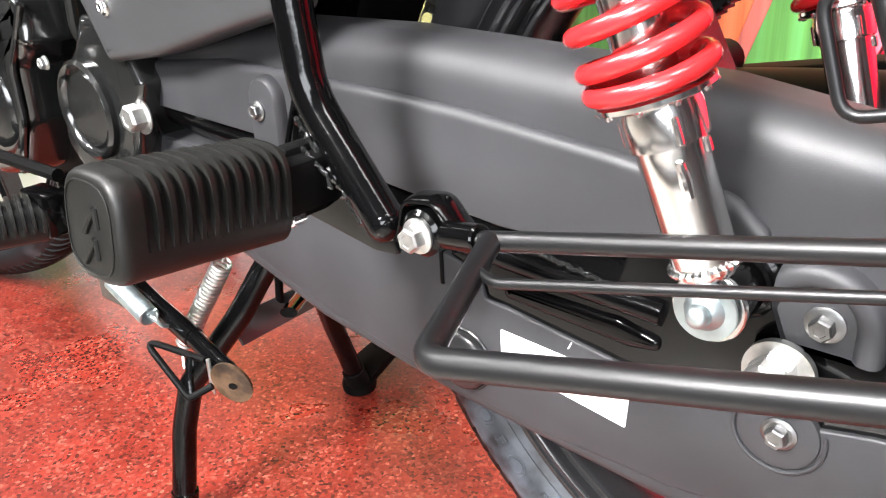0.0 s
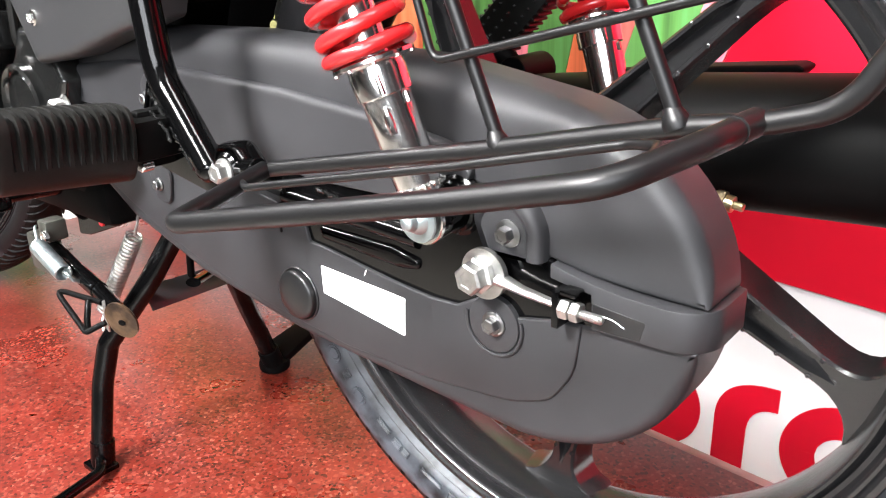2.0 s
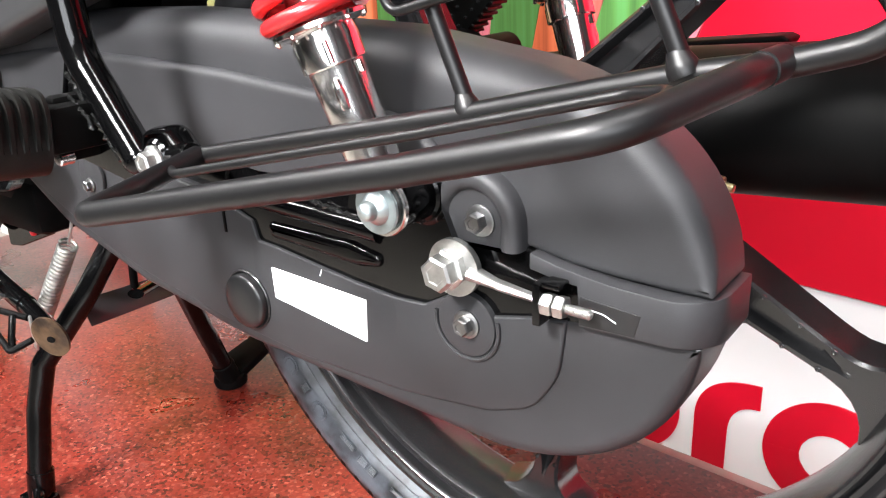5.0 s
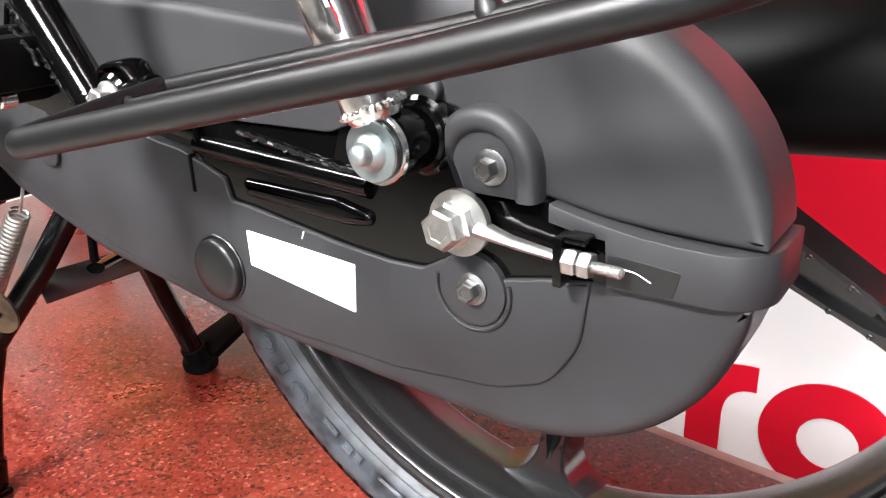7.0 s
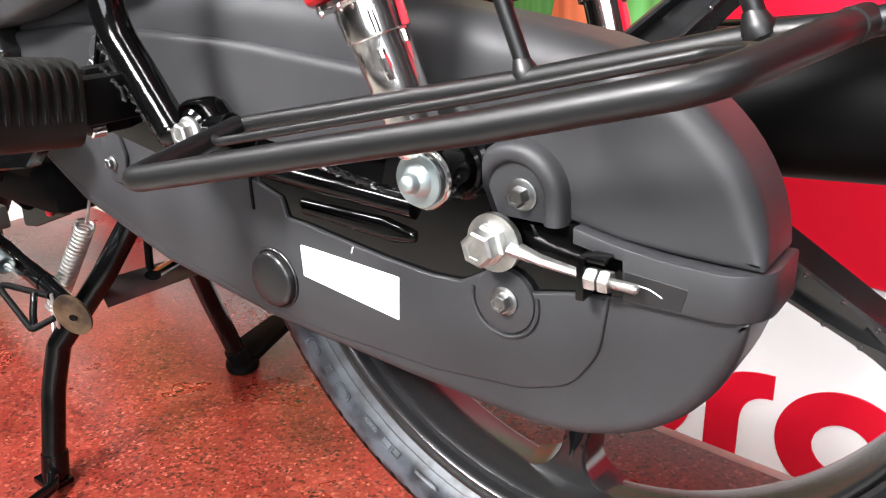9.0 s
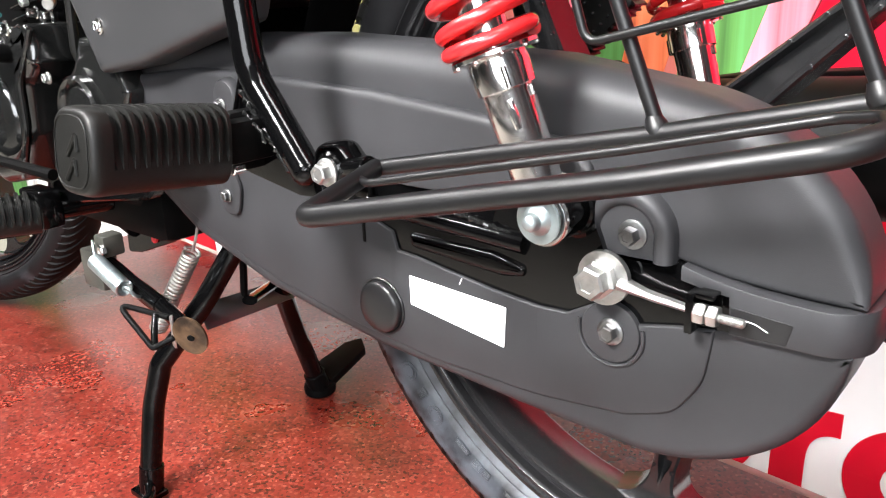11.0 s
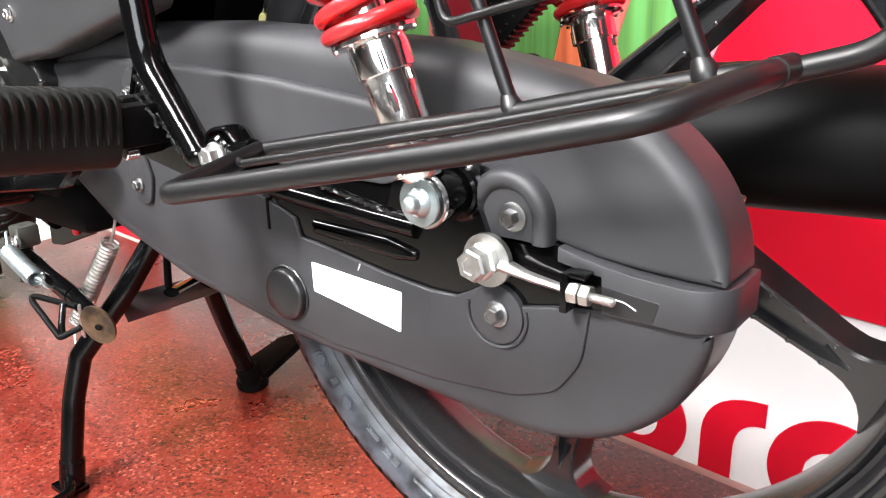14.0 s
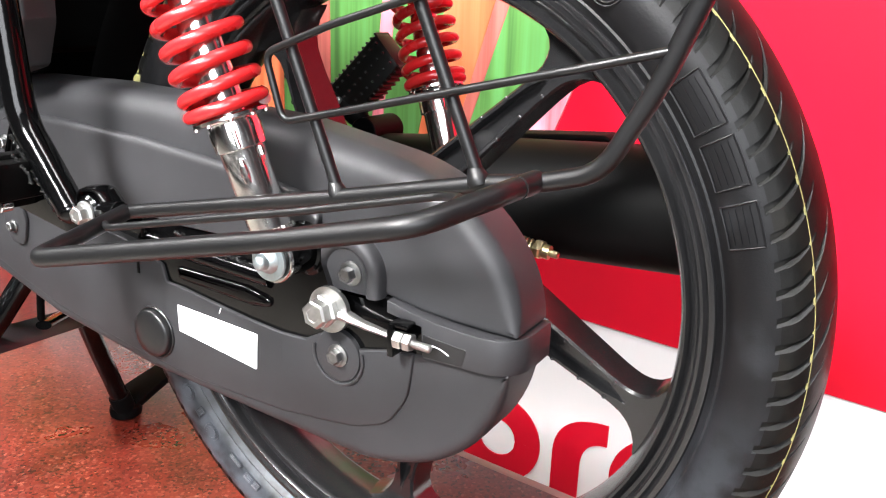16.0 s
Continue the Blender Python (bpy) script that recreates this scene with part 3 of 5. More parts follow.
for a in SPOKES:
    for s in (0.132, 0.155, 0.176):
        for side in (1, -1):
            w = 0.0113 - (s - 0.13) * 0.052
            p = spoke_place(a, AX) @ V(s, -0.0142 + 0.011 * s / 0.19, side * (w - 0.002))
            part("casting_mark", lathe([(0.0006, -0.0001), (0.0011, -0.0007), (0.0015, -0.0005), (0.0017, 0.0004)], p, (0, 1, 0), 12), ALLOY, rear)


def sidewall_block(parent, a0, a1, r0, r1, y=-0.0405):
    """A raised outlined block moulded on the sidewall."""
    def P(a, r):
        d = 0.0425 - 160 * (r - 0.268) ** 2 * 0.08
        return AX + V(r * math.cos(radians(a)), -d - 0.0002, r * math.sin(radians(a)))
    n = 6
    loop = [P(a0 + (a1 - a0) * k / n, r0) for k in range(n + 1)] + [P(a1, r0 + (r1 - r0) * k / n) for k in range(1, n)] + [P(a1 + (a0 - a1) * k / n, r1) for k in range(n + 1)] + [P(a0, r1 + (r0 - r1) * k / n) for k in range(1, n)]
    block = part("moulded_block", tube(loop, 0.0007, 6, closed=True, up=(0, 1, 0)), TYRE, parent)
    for k in range(1, 5):
        r = r0 + (r1 - r0) * k / 5
        part("moulded_line", tube([P(a0 + (a1 - a0) * (0.08 + 0.84 * j / 4), r) for j in range(5)], 0.0003, 4, up=(0, 1, 0)), TYRE, block)


for a0, a1 in ((38.5, 31.5), (30.0, 24.0), (22.0, 16.5)):
    sidewall_block(rear, a0, a1, 0.2555, 0.2755)
for R in (0.0105, 0.0085):
    c = AX + V(0.266 * math.cos(radians(53)), -0.0424, 0.266 * math.sin(radians(53)))
    part("moulded_ring", tube([c + V(R * math.cos(a), 0, R * math.sin(a)) for a in (2 * math.pi * k / 24 for k in range(24))], 0.0006, 6, closed=True, up=(0, 1, 0)), TYRE, rear)

for th in (215.4, 225):
    c = AX + V(0.2600 * math.cos(radians(th)), -0.0418, 0.2600 * math.sin(radians(th)))
    for R in (0.0085, 0.0055):
        part("moulded_ring", tube([c + V(R * math.cos(a), 0, R * math.sin(a)) for a in (2 * math.pi * k / 24 for k in range(24))], 0.0004, 6, closed=True, up=(0, 1, 0)), TYRE, rear)
for a0, a1, r0, r1 in ((219.5, 221, 0.255, 0.262), (231, 234.5, 0.2545, 0.258), (236, 238, 0.2545, 0.2605), (238.6, 240.2, 0.2545, 0.2605), (244, 249, 0.255, 0.2575), (251, 252.5, 0.254, 0.262)):
    sidewall_block(rear, a0, a1, r0, r1)

# chain case
YC = -0.090
YU = YC + 0.0055


def ramp(v, a, b, lo):
    """From lo at a up to 1 at b."""
    t = min(1, max(0, (v - a) / (b - a)))
    return lo + (1 - lo) * t


def end_arc(a, b, p, d0, d1, n=12):
    """Points of a rounded end (a superellipse about the axle), from angle d0 to d1."""
    out = []
    for k in range(n + 1):
        t = radians(d0 + (d1 - d0) * k / n)
        c, s = math.cos(t), math.sin(t)
        out.append((a * math.copysign(abs(c) ** (2 / p), c), 0.355 + b * math.copysign(abs(s) ** (2 / p), s), 0))
    return out


upper = [(-0.545, 0.45, 0.01), (-0.505, 0.472, 0.01), (-0.36, 0.4815, 0.03), (-0.25, 0.4825, 0.05), (-0.18, 0.4795, 0.05), (-0.05, 0.4725, 0.05), *end_arc(0.138, 0.1065, 2.05, 74, 3, 16), (0.137, 0.3582, 0.002),
         (0.116, 0.3582, 0.03), (0.093, 0.3590, 0.03), (0.068, 0.3610, 0.03), (0.0445, 0.3655, 0.002), (0.0415, 0.3665, 0.003), (0.003, 0.3665, 0.004), (-0.005, 0.376, 0.006), (-0.009, 0.397, 0.004), (-0.024, 0.406, 0.006), (-0.06, 0.392, 0.02), (-0.085, 0.383, 0.02), (-0.16, 0.382, 0.02), (-0.3, 0.396, 0.02), (-0.36, 0.402, 0.01), (-0.5, 0.408, 0.01)]
case_u = part("upper_chain_case", slab(upper, YU, -0.042, 0.022, 7, 0.006, lambda x, z: 0.12 if z < 0.411 and x < 0.043 else (0.16 if z < 0.370 and x < 0.130 else 1.0 - 0.4 * min(1, max(0, x / 0.1)))), PLASTIC, bike, "matte black plastic upper chain case half")
lower = [(-0.52, 0.345, 0.01), (-0.44, 0.298, 0.03), (-0.33, 0.265, 0.05), (-0.2, 0.246, 0.08), (-0.07, 0.2385, 0.08), *end_arc(0.1360, 0.1205, 2.3, -84, -11, 16), (0.1345, 0.3335, 0.001),
         (0.07, 0.3325, 0.002), (0.042, 0.3285, 0.003), (0.018, 0.323, 0.004), (0.012, 0.328, 0.004), (-0.009, 0.330, 0.006), (-0.028, 0.3195, 0.005), (-0.05, 0.3185, 0.01), (-0.085, 0.3215, 0.02), (-0.156, 0.3315, 0.006), (-0.172, 0.3325, 0.003), (-0.176, 0.3465, 0.003), (-0.213, 0.359, 0.01), (-0.3, 0.371, 0.02), (-0.4, 0.380, 0.02), (-0.53, 0.382, 0.01)]
case_l = part("lower_chain_case", slab(lower, YC + 0.0034, -0.042, 0.010, 5, 0.006, lambda x, z: (1.0 if z < 0.355 else 0.22) if x < -0.3 else (0.22 if z > 0.318 else 1.0)), PLASTIC, bike, "matte black plastic lower chain case half")
# lower panel of the upper half, standing proud below a soft ledge
proud = [(-0.54, 0.44, 0.01), (-0.40, 0.4545, 0.03), (-0.283, 0.4515, 0.05), (-0.19, 0.447, 0.05), (-0.09, 0.4375, 0.05), (-0.03, 0.4275, 0.02), (-0.012, 0.412, 0.01),
         (-0.0166, 0.4028, 0.003), (-0.0236, 0.4068, 0.006), (-0.0596, 0.3928, 0.02), (-0.0846, 0.3838, 0.02), (-0.16, 0.3828, 0.02), (-0.3, 0.3968, 0.02), (-0.36, 0.4028, 0.01), (-0.5, 0.4088, 0.01)]
part("moulded_panel", slab(proud, YC, YU + 0.004, 0.0065, 6, 0.006, lambda x, z: 0.2 if z < 0.411 and x < 0.06 else ramp(z, 0.359, 0.40, 0.2)), PLASTIC, case_u)
# lip of the upper half at the rear, over the seam
def strap(plan, rise, t):
    """An upright band of thickness t that follows a plan line (x, y), between the heights in rise, with softened edges."""
    pts = [Vector(p) for p in plan]
    n = len(pts)
    nrm = []
    for k in range(n):
        d = (pts[min(k + 1, n - 1)] - pts[max(k - 1, 0)]).normalized()
        nrm.append(Vector((d.y, -d.x)))
    e = 0.0012

    def section(z0, z1):
        return [(-t, z0), (-e, z0), (-e * 0.3, z0 + e * 0.3), (0, z0 + e), (0, z1 - e), (-e * 0.3, z1 - e * 0.3), (-e, z1), (-t, z1)]
    sec = section(0, 1)
    bm = bmesh.new()
    rows = [[bm.verts.new((p.x + q.x * o, p.y + q.y * o, z)) for o, z in section(*h)] for p, q, h in zip(pts, nrm, rise)]
    for A, B in zip(rows, rows[1:]):
        for k in range(len(sec)):
            bm.faces.new((A[k], A[(k + 1) % len(sec)], B[(k + 1) % len(sec)], B[k]))
    bm.faces.new(rows[0]), bm.faces.new(rows[-1][::-1])
    return bm


lip_plan = [(0.0455, YC - 0.0008), (0.060, YC - 0.0012), (0.0730, YC - 0.0016), (0.0745, YC - 0.0016), (0.09, YC - 0.0019), (0.105, YC - 0.0021), (0.1175, YC - 0.0022)]
lip_plan += [(0.1175 + 0.024 * math.sin(radians(a)), YC + 0.0218 - 0.024 * math.cos(radians(a))) for a in range(8, 91, 8)] + [(0.1415, -0.06), (0.1415, -0.041)]
lip_rise = [(0.3570, 0.3660), (0.3545, 0.3628), (0.3535, 0.3606), (0.3320, 0.3603), (0.3325, 0.3584), (0.3330, 0.3577)] + [(0.3332, 0.3574)] * (len(lip_plan) - 6)
part("seam_lip", strap(lip_plan, lip_rise, 0.011), PLASTIC, case_u)
part("seam_flange", box((0.042, -0.0755, 0.336), (0.124, -0.062, 0.368), 0.002), PLASTIC, case_u)
# inner panel of the lower half, standing proud inside the crease
inner = [(-0.505, 0.352, 0.004), (-0.455, 0.325, 0.03), (-0.41, 0.306, 0.05), (-0.37, 0.292, 0.1), (-0.314, 0.277, 0.1), (-0.22, 0.2615, 0.1), (-0.14, 0.2535, 0.1), (-0.05, 0.254, 0.1), (0.015, 0.2615, 0.06), (0.045, 0.273, 0.03), (0.061, 0.297, 0.04), (0.0655, 0.3315, 0.001),
         (0.042, 0.3282, 0.003), (0.018, 0.3227, 0.004), (0.012, 0.3277, 0.004), (-0.009, 0.3297, 0.006), (-0.028, 0.3192, 0.005), (-0.05, 0.3182, 0.01), (-0.085, 0.3212, 0.02), (-0.156, 0.3312, 0.006), (-0.172, 0.3322, 0.003), (-0.176, 0.3462, 0.003), (-0.213, 0.3587, 0.01), (-0.3, 0.3707, 0.02), (-0.4, 0.3797, 0.02), (-0.505, 0.3805, 0.004)]
part("lower_moulded_panel", slab(inner, YC + 0.0012, YC + 0.0060, 0.0016, 3, 0.008), PLASTIC, case_l)
# bolt bosses
def arch_boss(cx, cz, foot, levels, cut=True):
    """A raised arch round a sunken bolt seat: each level is (radius, y); its left leg may be cut along the axle plate."""
    bm = bmesh.new()
    n = 24
    rings = []
    for r, y in levels:
        pts = [(cx + r, foot)] + [(cx + r * math.cos(math.pi * k / n), cz + r * math.sin(math.pi * k / n)) for k in range(n + 1)] + [(cx - r, foot)]
        rings.append([bm.verts.new((max(x, -0.0065 + 0.4 * max(0, 0.383 - z)) if cut else x, y, z)) for x, z in pts])
    for A, B in zip(rings, rings[1:]):
        for k in range(len(A)):
            k2 = (k + 1) % len(A)
            bm.faces.new((A[k], A[k2], B[k2], B[k]))
    bm.faces.new(rings[-1])
    return bm


part("bolt_boss", arch_boss(0.0115, 0.3780, 0.3650, [(0.0290, -0.0780), (0.0289, -0.0885), (0.0284, -0.0915), (0.0270, -0.0938), (0.0245, -0.0950), (0.0215, -0.0950), (0.0192, -0.0940), (0.0176, -0.0920), (0.0168, -0.0906), (0.0150, -0.0902), (0.006, -0.0902)]), PLASTIC, case_u)
bolt(case_u, (0.0155, -0.0902, 0.3785), OUT, 0.0095, 0.0065, 0.0088, DARKZINC, name="flange_bolt", label="zinc flange bolt")
part("bolt_boss", slab(ring2d(0.003, 0.3145, 0.0195, 0.0, 0, 360, 28)[:28], YC - 0.0005, -0.08, 0.0012, 2), PLASTIC, case_l)
part("boss_rim", tube([V(0.003 + 0.0215 * math.cos(a), YC + 0.0004, 0.3145 + 0.0215 * math.sin(a)) for a in (math.pi * (0.93 + 1.16 * k / 24) for k in range(25))], 0.0013, 8), PLASTIC, case_l)
bolt(case_l, (0.004, YC - 0.0005, 0.3155), OUT, 0.0095, 0.0055, 0.0085, DARKZINC, name="flange_bolt", label="zinc flange bolt")
part("bolt_boss", slab([(-0.377, 0.381, 0.005), (-0.362, 0.381, 0.005), (-0.351, 0.354, 0.01), (-0.358, 0.329, 0.01), (-0.379, 0.329, 0.01), (-0.387, 0.354, 0.01)], YC - 0.0025, -0.09, 0.002, 2), PLASTIC, case_l)
bolt(case_l, (-0.370, YC - 0.0025, 0.346), OUT, 0.0075, 0.004, 0.006, DARKZINC, name="flange_bolt", label="zinc flange bolt")
part("bolt_boss", arch_boss(-0.352, 0.4330, 0.396, [(0.0165, -0.0820), (0.0160, -0.0925), (0.0150, -0.0960), (0.0132, -0.0980), (0.0105, -0.0986), (0.005, -0.0988)], False), PLASTIC, case_u)
bolt(case_u, (-0.355, -0.0987, 0.4255), OUT, 0.0085, 0.004, 0.007, DARKZINC, name="flange_bolt", label="zinc flange bolt")
# inspection plug, label and tape
part("inspection_plug", lathe([(0.0226, 0.0015), (0.0226, 0.0002), (0.0220, -0.0004), (0.0212, -0.0002), (0.0206, 0.0008), (0.0203, -0.0030), (0.0194, -0.0044), (0.0165, -0.0056), (0.010, -0.0066), (0, -0.0070)], (-0.190, YC, 0.2845), (0, 1, 0), 40), PLUG, case_l, "round black rubber inspection plug")
lab = [(-0.1605, 0.3155, 0.001), (-0.0740, 0.3110, 0.001), (-0.0760, 0.2815, 0.001), (-0.1600, 0.2930, 0.001)]
label_ob = part("paper_label", slab(lab, YC + 0.0004, YC + 0.0016, 0.0002, 1), STICKER, case_l, "blank white paper label")
part("tape_patch", slab([(0.0745, 0.349, 0.0005), (0.107, 0.3465, 0.001), (0.104, 0.3342, 0.001), (0.0745, 0.3335, 0.001)], YC - 0.0024, YC - 0.001, 0.0002, 1), TAPE, case_l, "patch of dark film")
part("moulded_notch", box((-0.2065, YC + 0.0004, 0.333), (-0.2035, YC + 0.005, 0.3575), 0.0006), BLACK, case_l)

# swingarm and axle plate
arm_pts = bend([(-0.52, -0.066, 0.408), (-0.38, -0.066, 0.393), (-0.18, -0.066, 0.366), (0.02, -0.066, 0.352)], 0.2)
swing = part("swingarm", tube(arm_pts, 0.019, 20), GLOSS, bike, "gloss black swingarm tube")
plate = [(-0.2, 0.384, 0.004), (-0.08, 0.387, 0.01), (-0.03, 0.409, 0.012), (-0.005, 0.404, 0.01), (0.02, 0.372, 0.006), (0.04, 0.3665, 0.004), (0.065, 0.358, 0.003), (0.09, 0.357, 0.002), (0.09, 0.326, 0.002), (0.03, 0.320, 0.005), (0.0, 0.315, 0.01), (-0.1, 0.316, 0.01), (-0.2, 0.326, 0.004)]
part("axle_plate", slab(plate, -0.0862, -0.08, 0.002, 2), GLOSS, swing, "gloss black axle plate")
part("stiffening_rib", tube(bend([(-0.20, -0.081, 0.3635), (-0.11, -0.0835, 0.3600), (-0.06, -0.0835, 0.3575)], 0.05), 0.0098, 14, flat=0.8), GLOSS, swing)
part("pressed_slot", slab([(-0.160, 0.3485, 0.005), (-0.085, 0.3480, 0.005), (-0.060, 0.3425, 0.005), (-0.060, 0.3355, 0.004), (-0.078, 0.3320, 0.005), (-0.158, 0.3370, 0.005)], -0.0898, -0.084, 0.005, 5), GLOSS, swing)
part("weld_seam", tube([V(-0.158 + 0.088 * k / 30, -0.0885 - 0.0005 * math.sin(k * 1.7), 0.3765 - 0.0135 * k / 30 + 0.0006 * math.sin(k * 2.3)) for k in range(31)], [0.0014 + 0.0007 * (k % 2) for k in range(31)], 8), ENGINE, swing)
part("cable_tie", tube([V(-0.196, -0.068 - 0.0212 * math.cos(a), 0.369 + 0.0212 * math.sin(a)) for a in (2 * math.pi * k / 20 for k in range(20))], 0.0016, 6, closed=True, up=(1, 0, 0)), BLACK, swing)
part("stud_flange", lathe([(0.010, 0.0), (0.0195, 0.0), (0.0195, -0.0045), (0.0175, -0.0060), (0.0165, -0.0060), (0.0165, -0.0085), (0.0150, -0.0100), (0.010, -0.0100)], (-0.024, -0.086, 0.389), (0, 1, 0), 40, closed=True), GLOSS, swing)
pivot = bolt(swing, (-0.500, -0.105, 0.4035), OUT, 0.019, 0.012, 0.015, name="pivot_nut", label="zinc swingarm pivot nut")

axle = part("axle_nut", hexhead((0.0, -0.0965, 0.351), OUT, 0.0200, 0.007), ZINC, bike, "zinc-plated hexagon axle nut", True, 25)
part("washer", join(lathe([(0.008, 0.0), (0.0148, 0.0), (0.0148, -0.0025), (0.008, -0.0025)], (0.001, -0.0945, 0.351), (0, 1, 0), 36, closed=True), hexhead((0.001, -0.093, 0.351), OUT, 0.023, 0.0045)), ZINC, axle)
part("axle_head", hexhead((-0.0010, -0.1030, 0.3508), OUT, 0.0178, 0.0085), ZINC, axle, "", True, 25)
adj = part("chain_adjuster", join(tube(bend([(0.012, -0.0955, 0.350), (0.03, -0.0955, 0.3465), (0.058, -0.0955, 0.3435)], 0.05), [0.0062] + [0.0040] * 7 + [0.0028], 12, flat=0.7), lathe([(0.006, -0.002), (0.0165, -0.002), (0.0165, 0.002), (0.006, 0.002)], (0.001, -0.0955, 0.351), (0, 1, 0), 32, closed=True)), ZINC, bike, "zinc chain adjuster rod")
part("threaded_end", join(*[lathe([(0.0023, 0), (0.0028, 0.0005), (0.0023, 0.0010)], (0.055 + 0.0010 * k, -0.0985, 0.3445 - 0.00002 * k), (1, 0, -0.02), 14) for k in range(29)], cyl((0.055, -0.0985, 0.3445), (0.0848, -0.0985, 0.3439), 0.0024)), ZINC, adj)
for x, w in ((0.0578, 0.0062), (0.0652, 0.0056)):
    part("lock_nut", lathe([(0.0028, 0), (0.0056, 0.0), (0.0061, 0.0008), (0.0061, w - 0.0008), (0.0056, w), (0.0028, w)], (x, -0.0985, 0.3445), (1, 0, -0.02), 6), ZINC, adj, "", True, 25)
part("end_bracket", join(box((0.0535, -0.1025, 0.3325), (0.058, -0.079, 0.3555), 0.0006), box((0.058, -0.1015, 0.3535), (0.0685, -0.085, 0.3565), 0.0008)), GLOSS, adj, "black adjuster end bracket")

# shock absorbers


def shock(side):
    eye = V(-0.024, side * -0.115, 0.3895)
    d = V(-0.31, -0.11 * side, 0.94).normalized()

    def at(q):
        return eye + d * q
    u = d.orthogonal().normalized()
    w = d.cross(u)

    def round_at(q, a, r):
        return at(q) + (u * math.cos(a) + w * math.sin(a)) * r
    body = part("shock_absorber", lathe([(0, 0.013), (0.0122, 0.013), (0.0138, 0.016), (0.0141, 0.022), (0.0145, 0.030), (0.0150, 0.072), (0.0153, 0.0745), (0.0172, 0.0752), (0.0176, 0.088), (0.0170, 0.0905), (0.0170, 0.093), (0, 0.093)], eye, d, 48), CHROME, bike, "chrome-bodied shock absorber with a red spring")
    part("lower_eye", lathe([(0.007, -0.0080), (0.0145, -0.0080), (0.0152, -0.0070), (0.0152, 0.0175), (0.0145, 0.0185), (0.007, 0.0185)], eye, (0, side, 0), 36, closed=True), GLOSS, body, "black rubber-bushed eye")
    part("eye_ring", lathe([(0.0115, -0.0090), (0.0160, -0.0090), (0.0166, -0.0082), (0.0166, -0.0058), (0.0150, -0.0050), (0.0115, -0.0050)], eye, (0, side, 0), 36, closed=True), CHROME, body, "bright steel ring round the eye")
    part("bush", lathe([(0.006, -0.0112), (0.0128, -0.0112), (0.0134, -0.0104), (0.0134, -0.0085), (0.006, -0.0085)], eye, (0, side, 0), 32, closed=True), RUBBER, body, "black rubber bush")
    part("crimped_edge", tube([round_at(0.0185, 2 * math.pi * k / 60, 0.0146) for k in range(60)], [0.0013 + 0.0007 * (k % 2) for k in range(60)], 6, closed=True), CHROME, body)
    part("stud_nut", lathe([(0, -0.0235), (0.0022, -0.0232), (0.0042, -0.0220), (0.0051, -0.0200), (0.0055, -0.0172), (0.0078, -0.0150), (0.0092, -0.0128), (0.0140, -0.0126), (0.0142, -0.0122), (0.0142, -0.0112), (0, -0.0112)], eye, (0, side, 0), 32), BLUEZINC, body, "blue-zinc domed stud nut and washer")
    part("collar", lathe([(0.0175, 0.0925), (0.0236, 0.0935), (0.0250, 0.0946), (0.0250, 0.0966), (0.0236, 0.0975), (0.0175, 0.0975)], eye, d, 48, closed=True), CHROME, body, "chrome spring seat")
    for k in range(10):
        c = round_at(0.0946, k * math.pi / 5 + 0.35, 0.0238)
        part("collar_tab", cyl(c - d * 0.0022, c, 0.0016, 10), CHROME, body)
    for k in range(3):
        c = round_at(0.0815, k * 2 * math.pi / 3 + 0.5, 0.0174)
        part("preload_step", cyl(c - d * 0.006, c + d * 0.006, 0.0016, 10), CHROME, body)
    view = V(0.35, -0.94 * side, 0)
    view = (view - d * view.dot(d)).normalized()
    left = d.cross(view) * side
    for q, k in ((0.0705, -0.95), (0.0655, -0.25)):
        c = at(q) + (left * -k + view * math.sqrt(1 - k * k)) * 0.0152
        part("preload_stop", cyl(c - d * 0.0035, c + d * 0.0035, 0.0021, 10), CHROME, body)
    c = at(0.0600) + (left * 0.25 + view * 0.97) * 0.0150
    part("preload_ramp", tube([c + d * 0.007, c, c - d * 0.007], [0.0020, 0.0028, 0.0020], 10), CHROME, body)
    part("spring", helix(at(0.1010), at(0.36), 0.0243, 0.0043, 17.8, start=(0.75, 0.65 * side, 0.0), closed_end=True), REDPAINT, body, "red painted coil spring")
    part("damper_rod", lathe([(0, 0.093), (0.0122, 0.093), (0.0122, 0.36), (0, 0.36)], eye, d, 32), CHROME, body)
    part("top_mount", lathe([(0, 0.36), (0.03, 0.36), (0.03, 0.38), (0.02, 0.42), (0, 0.42)], eye, d, 32), BLACK, body)
    return body


shock(1)
shock(-1)

# foot guard with its footplate
guard = part("footplate_tube", tube(bend([(-0.102, -0.174, 0.4190), (-0.066, -0.259, 0.4170), (0.09, -0.2385, 0.4505), (0.156, -0.2295, 0.4665), (0.174, -0.19, 0.4750), (0.1757, -0.157, 0.4757)], [0.012, 0.4, 0.025, 0.03], 10), 0.0053, 20), TUBE, bike, "satin black tubular footplate and guard")
part("inner_rail", tube(bend([(-0.113, -0.172, 0.4165), (0.059, -0.160, 0.4505), (0.148, -0.1575, 0.4705), (0.176, -0.157, 0.4745), (0.2065, -0.157, 0.483), (0.229, -0.157, 0.524), (0.262, -0.157, 0.61), (0.28, -0.157, 0.70)], [0.3, 0.2, 0.1, 0.03, 0.2, 0.2], 8), 0.0046, 18), TUBE, guard)
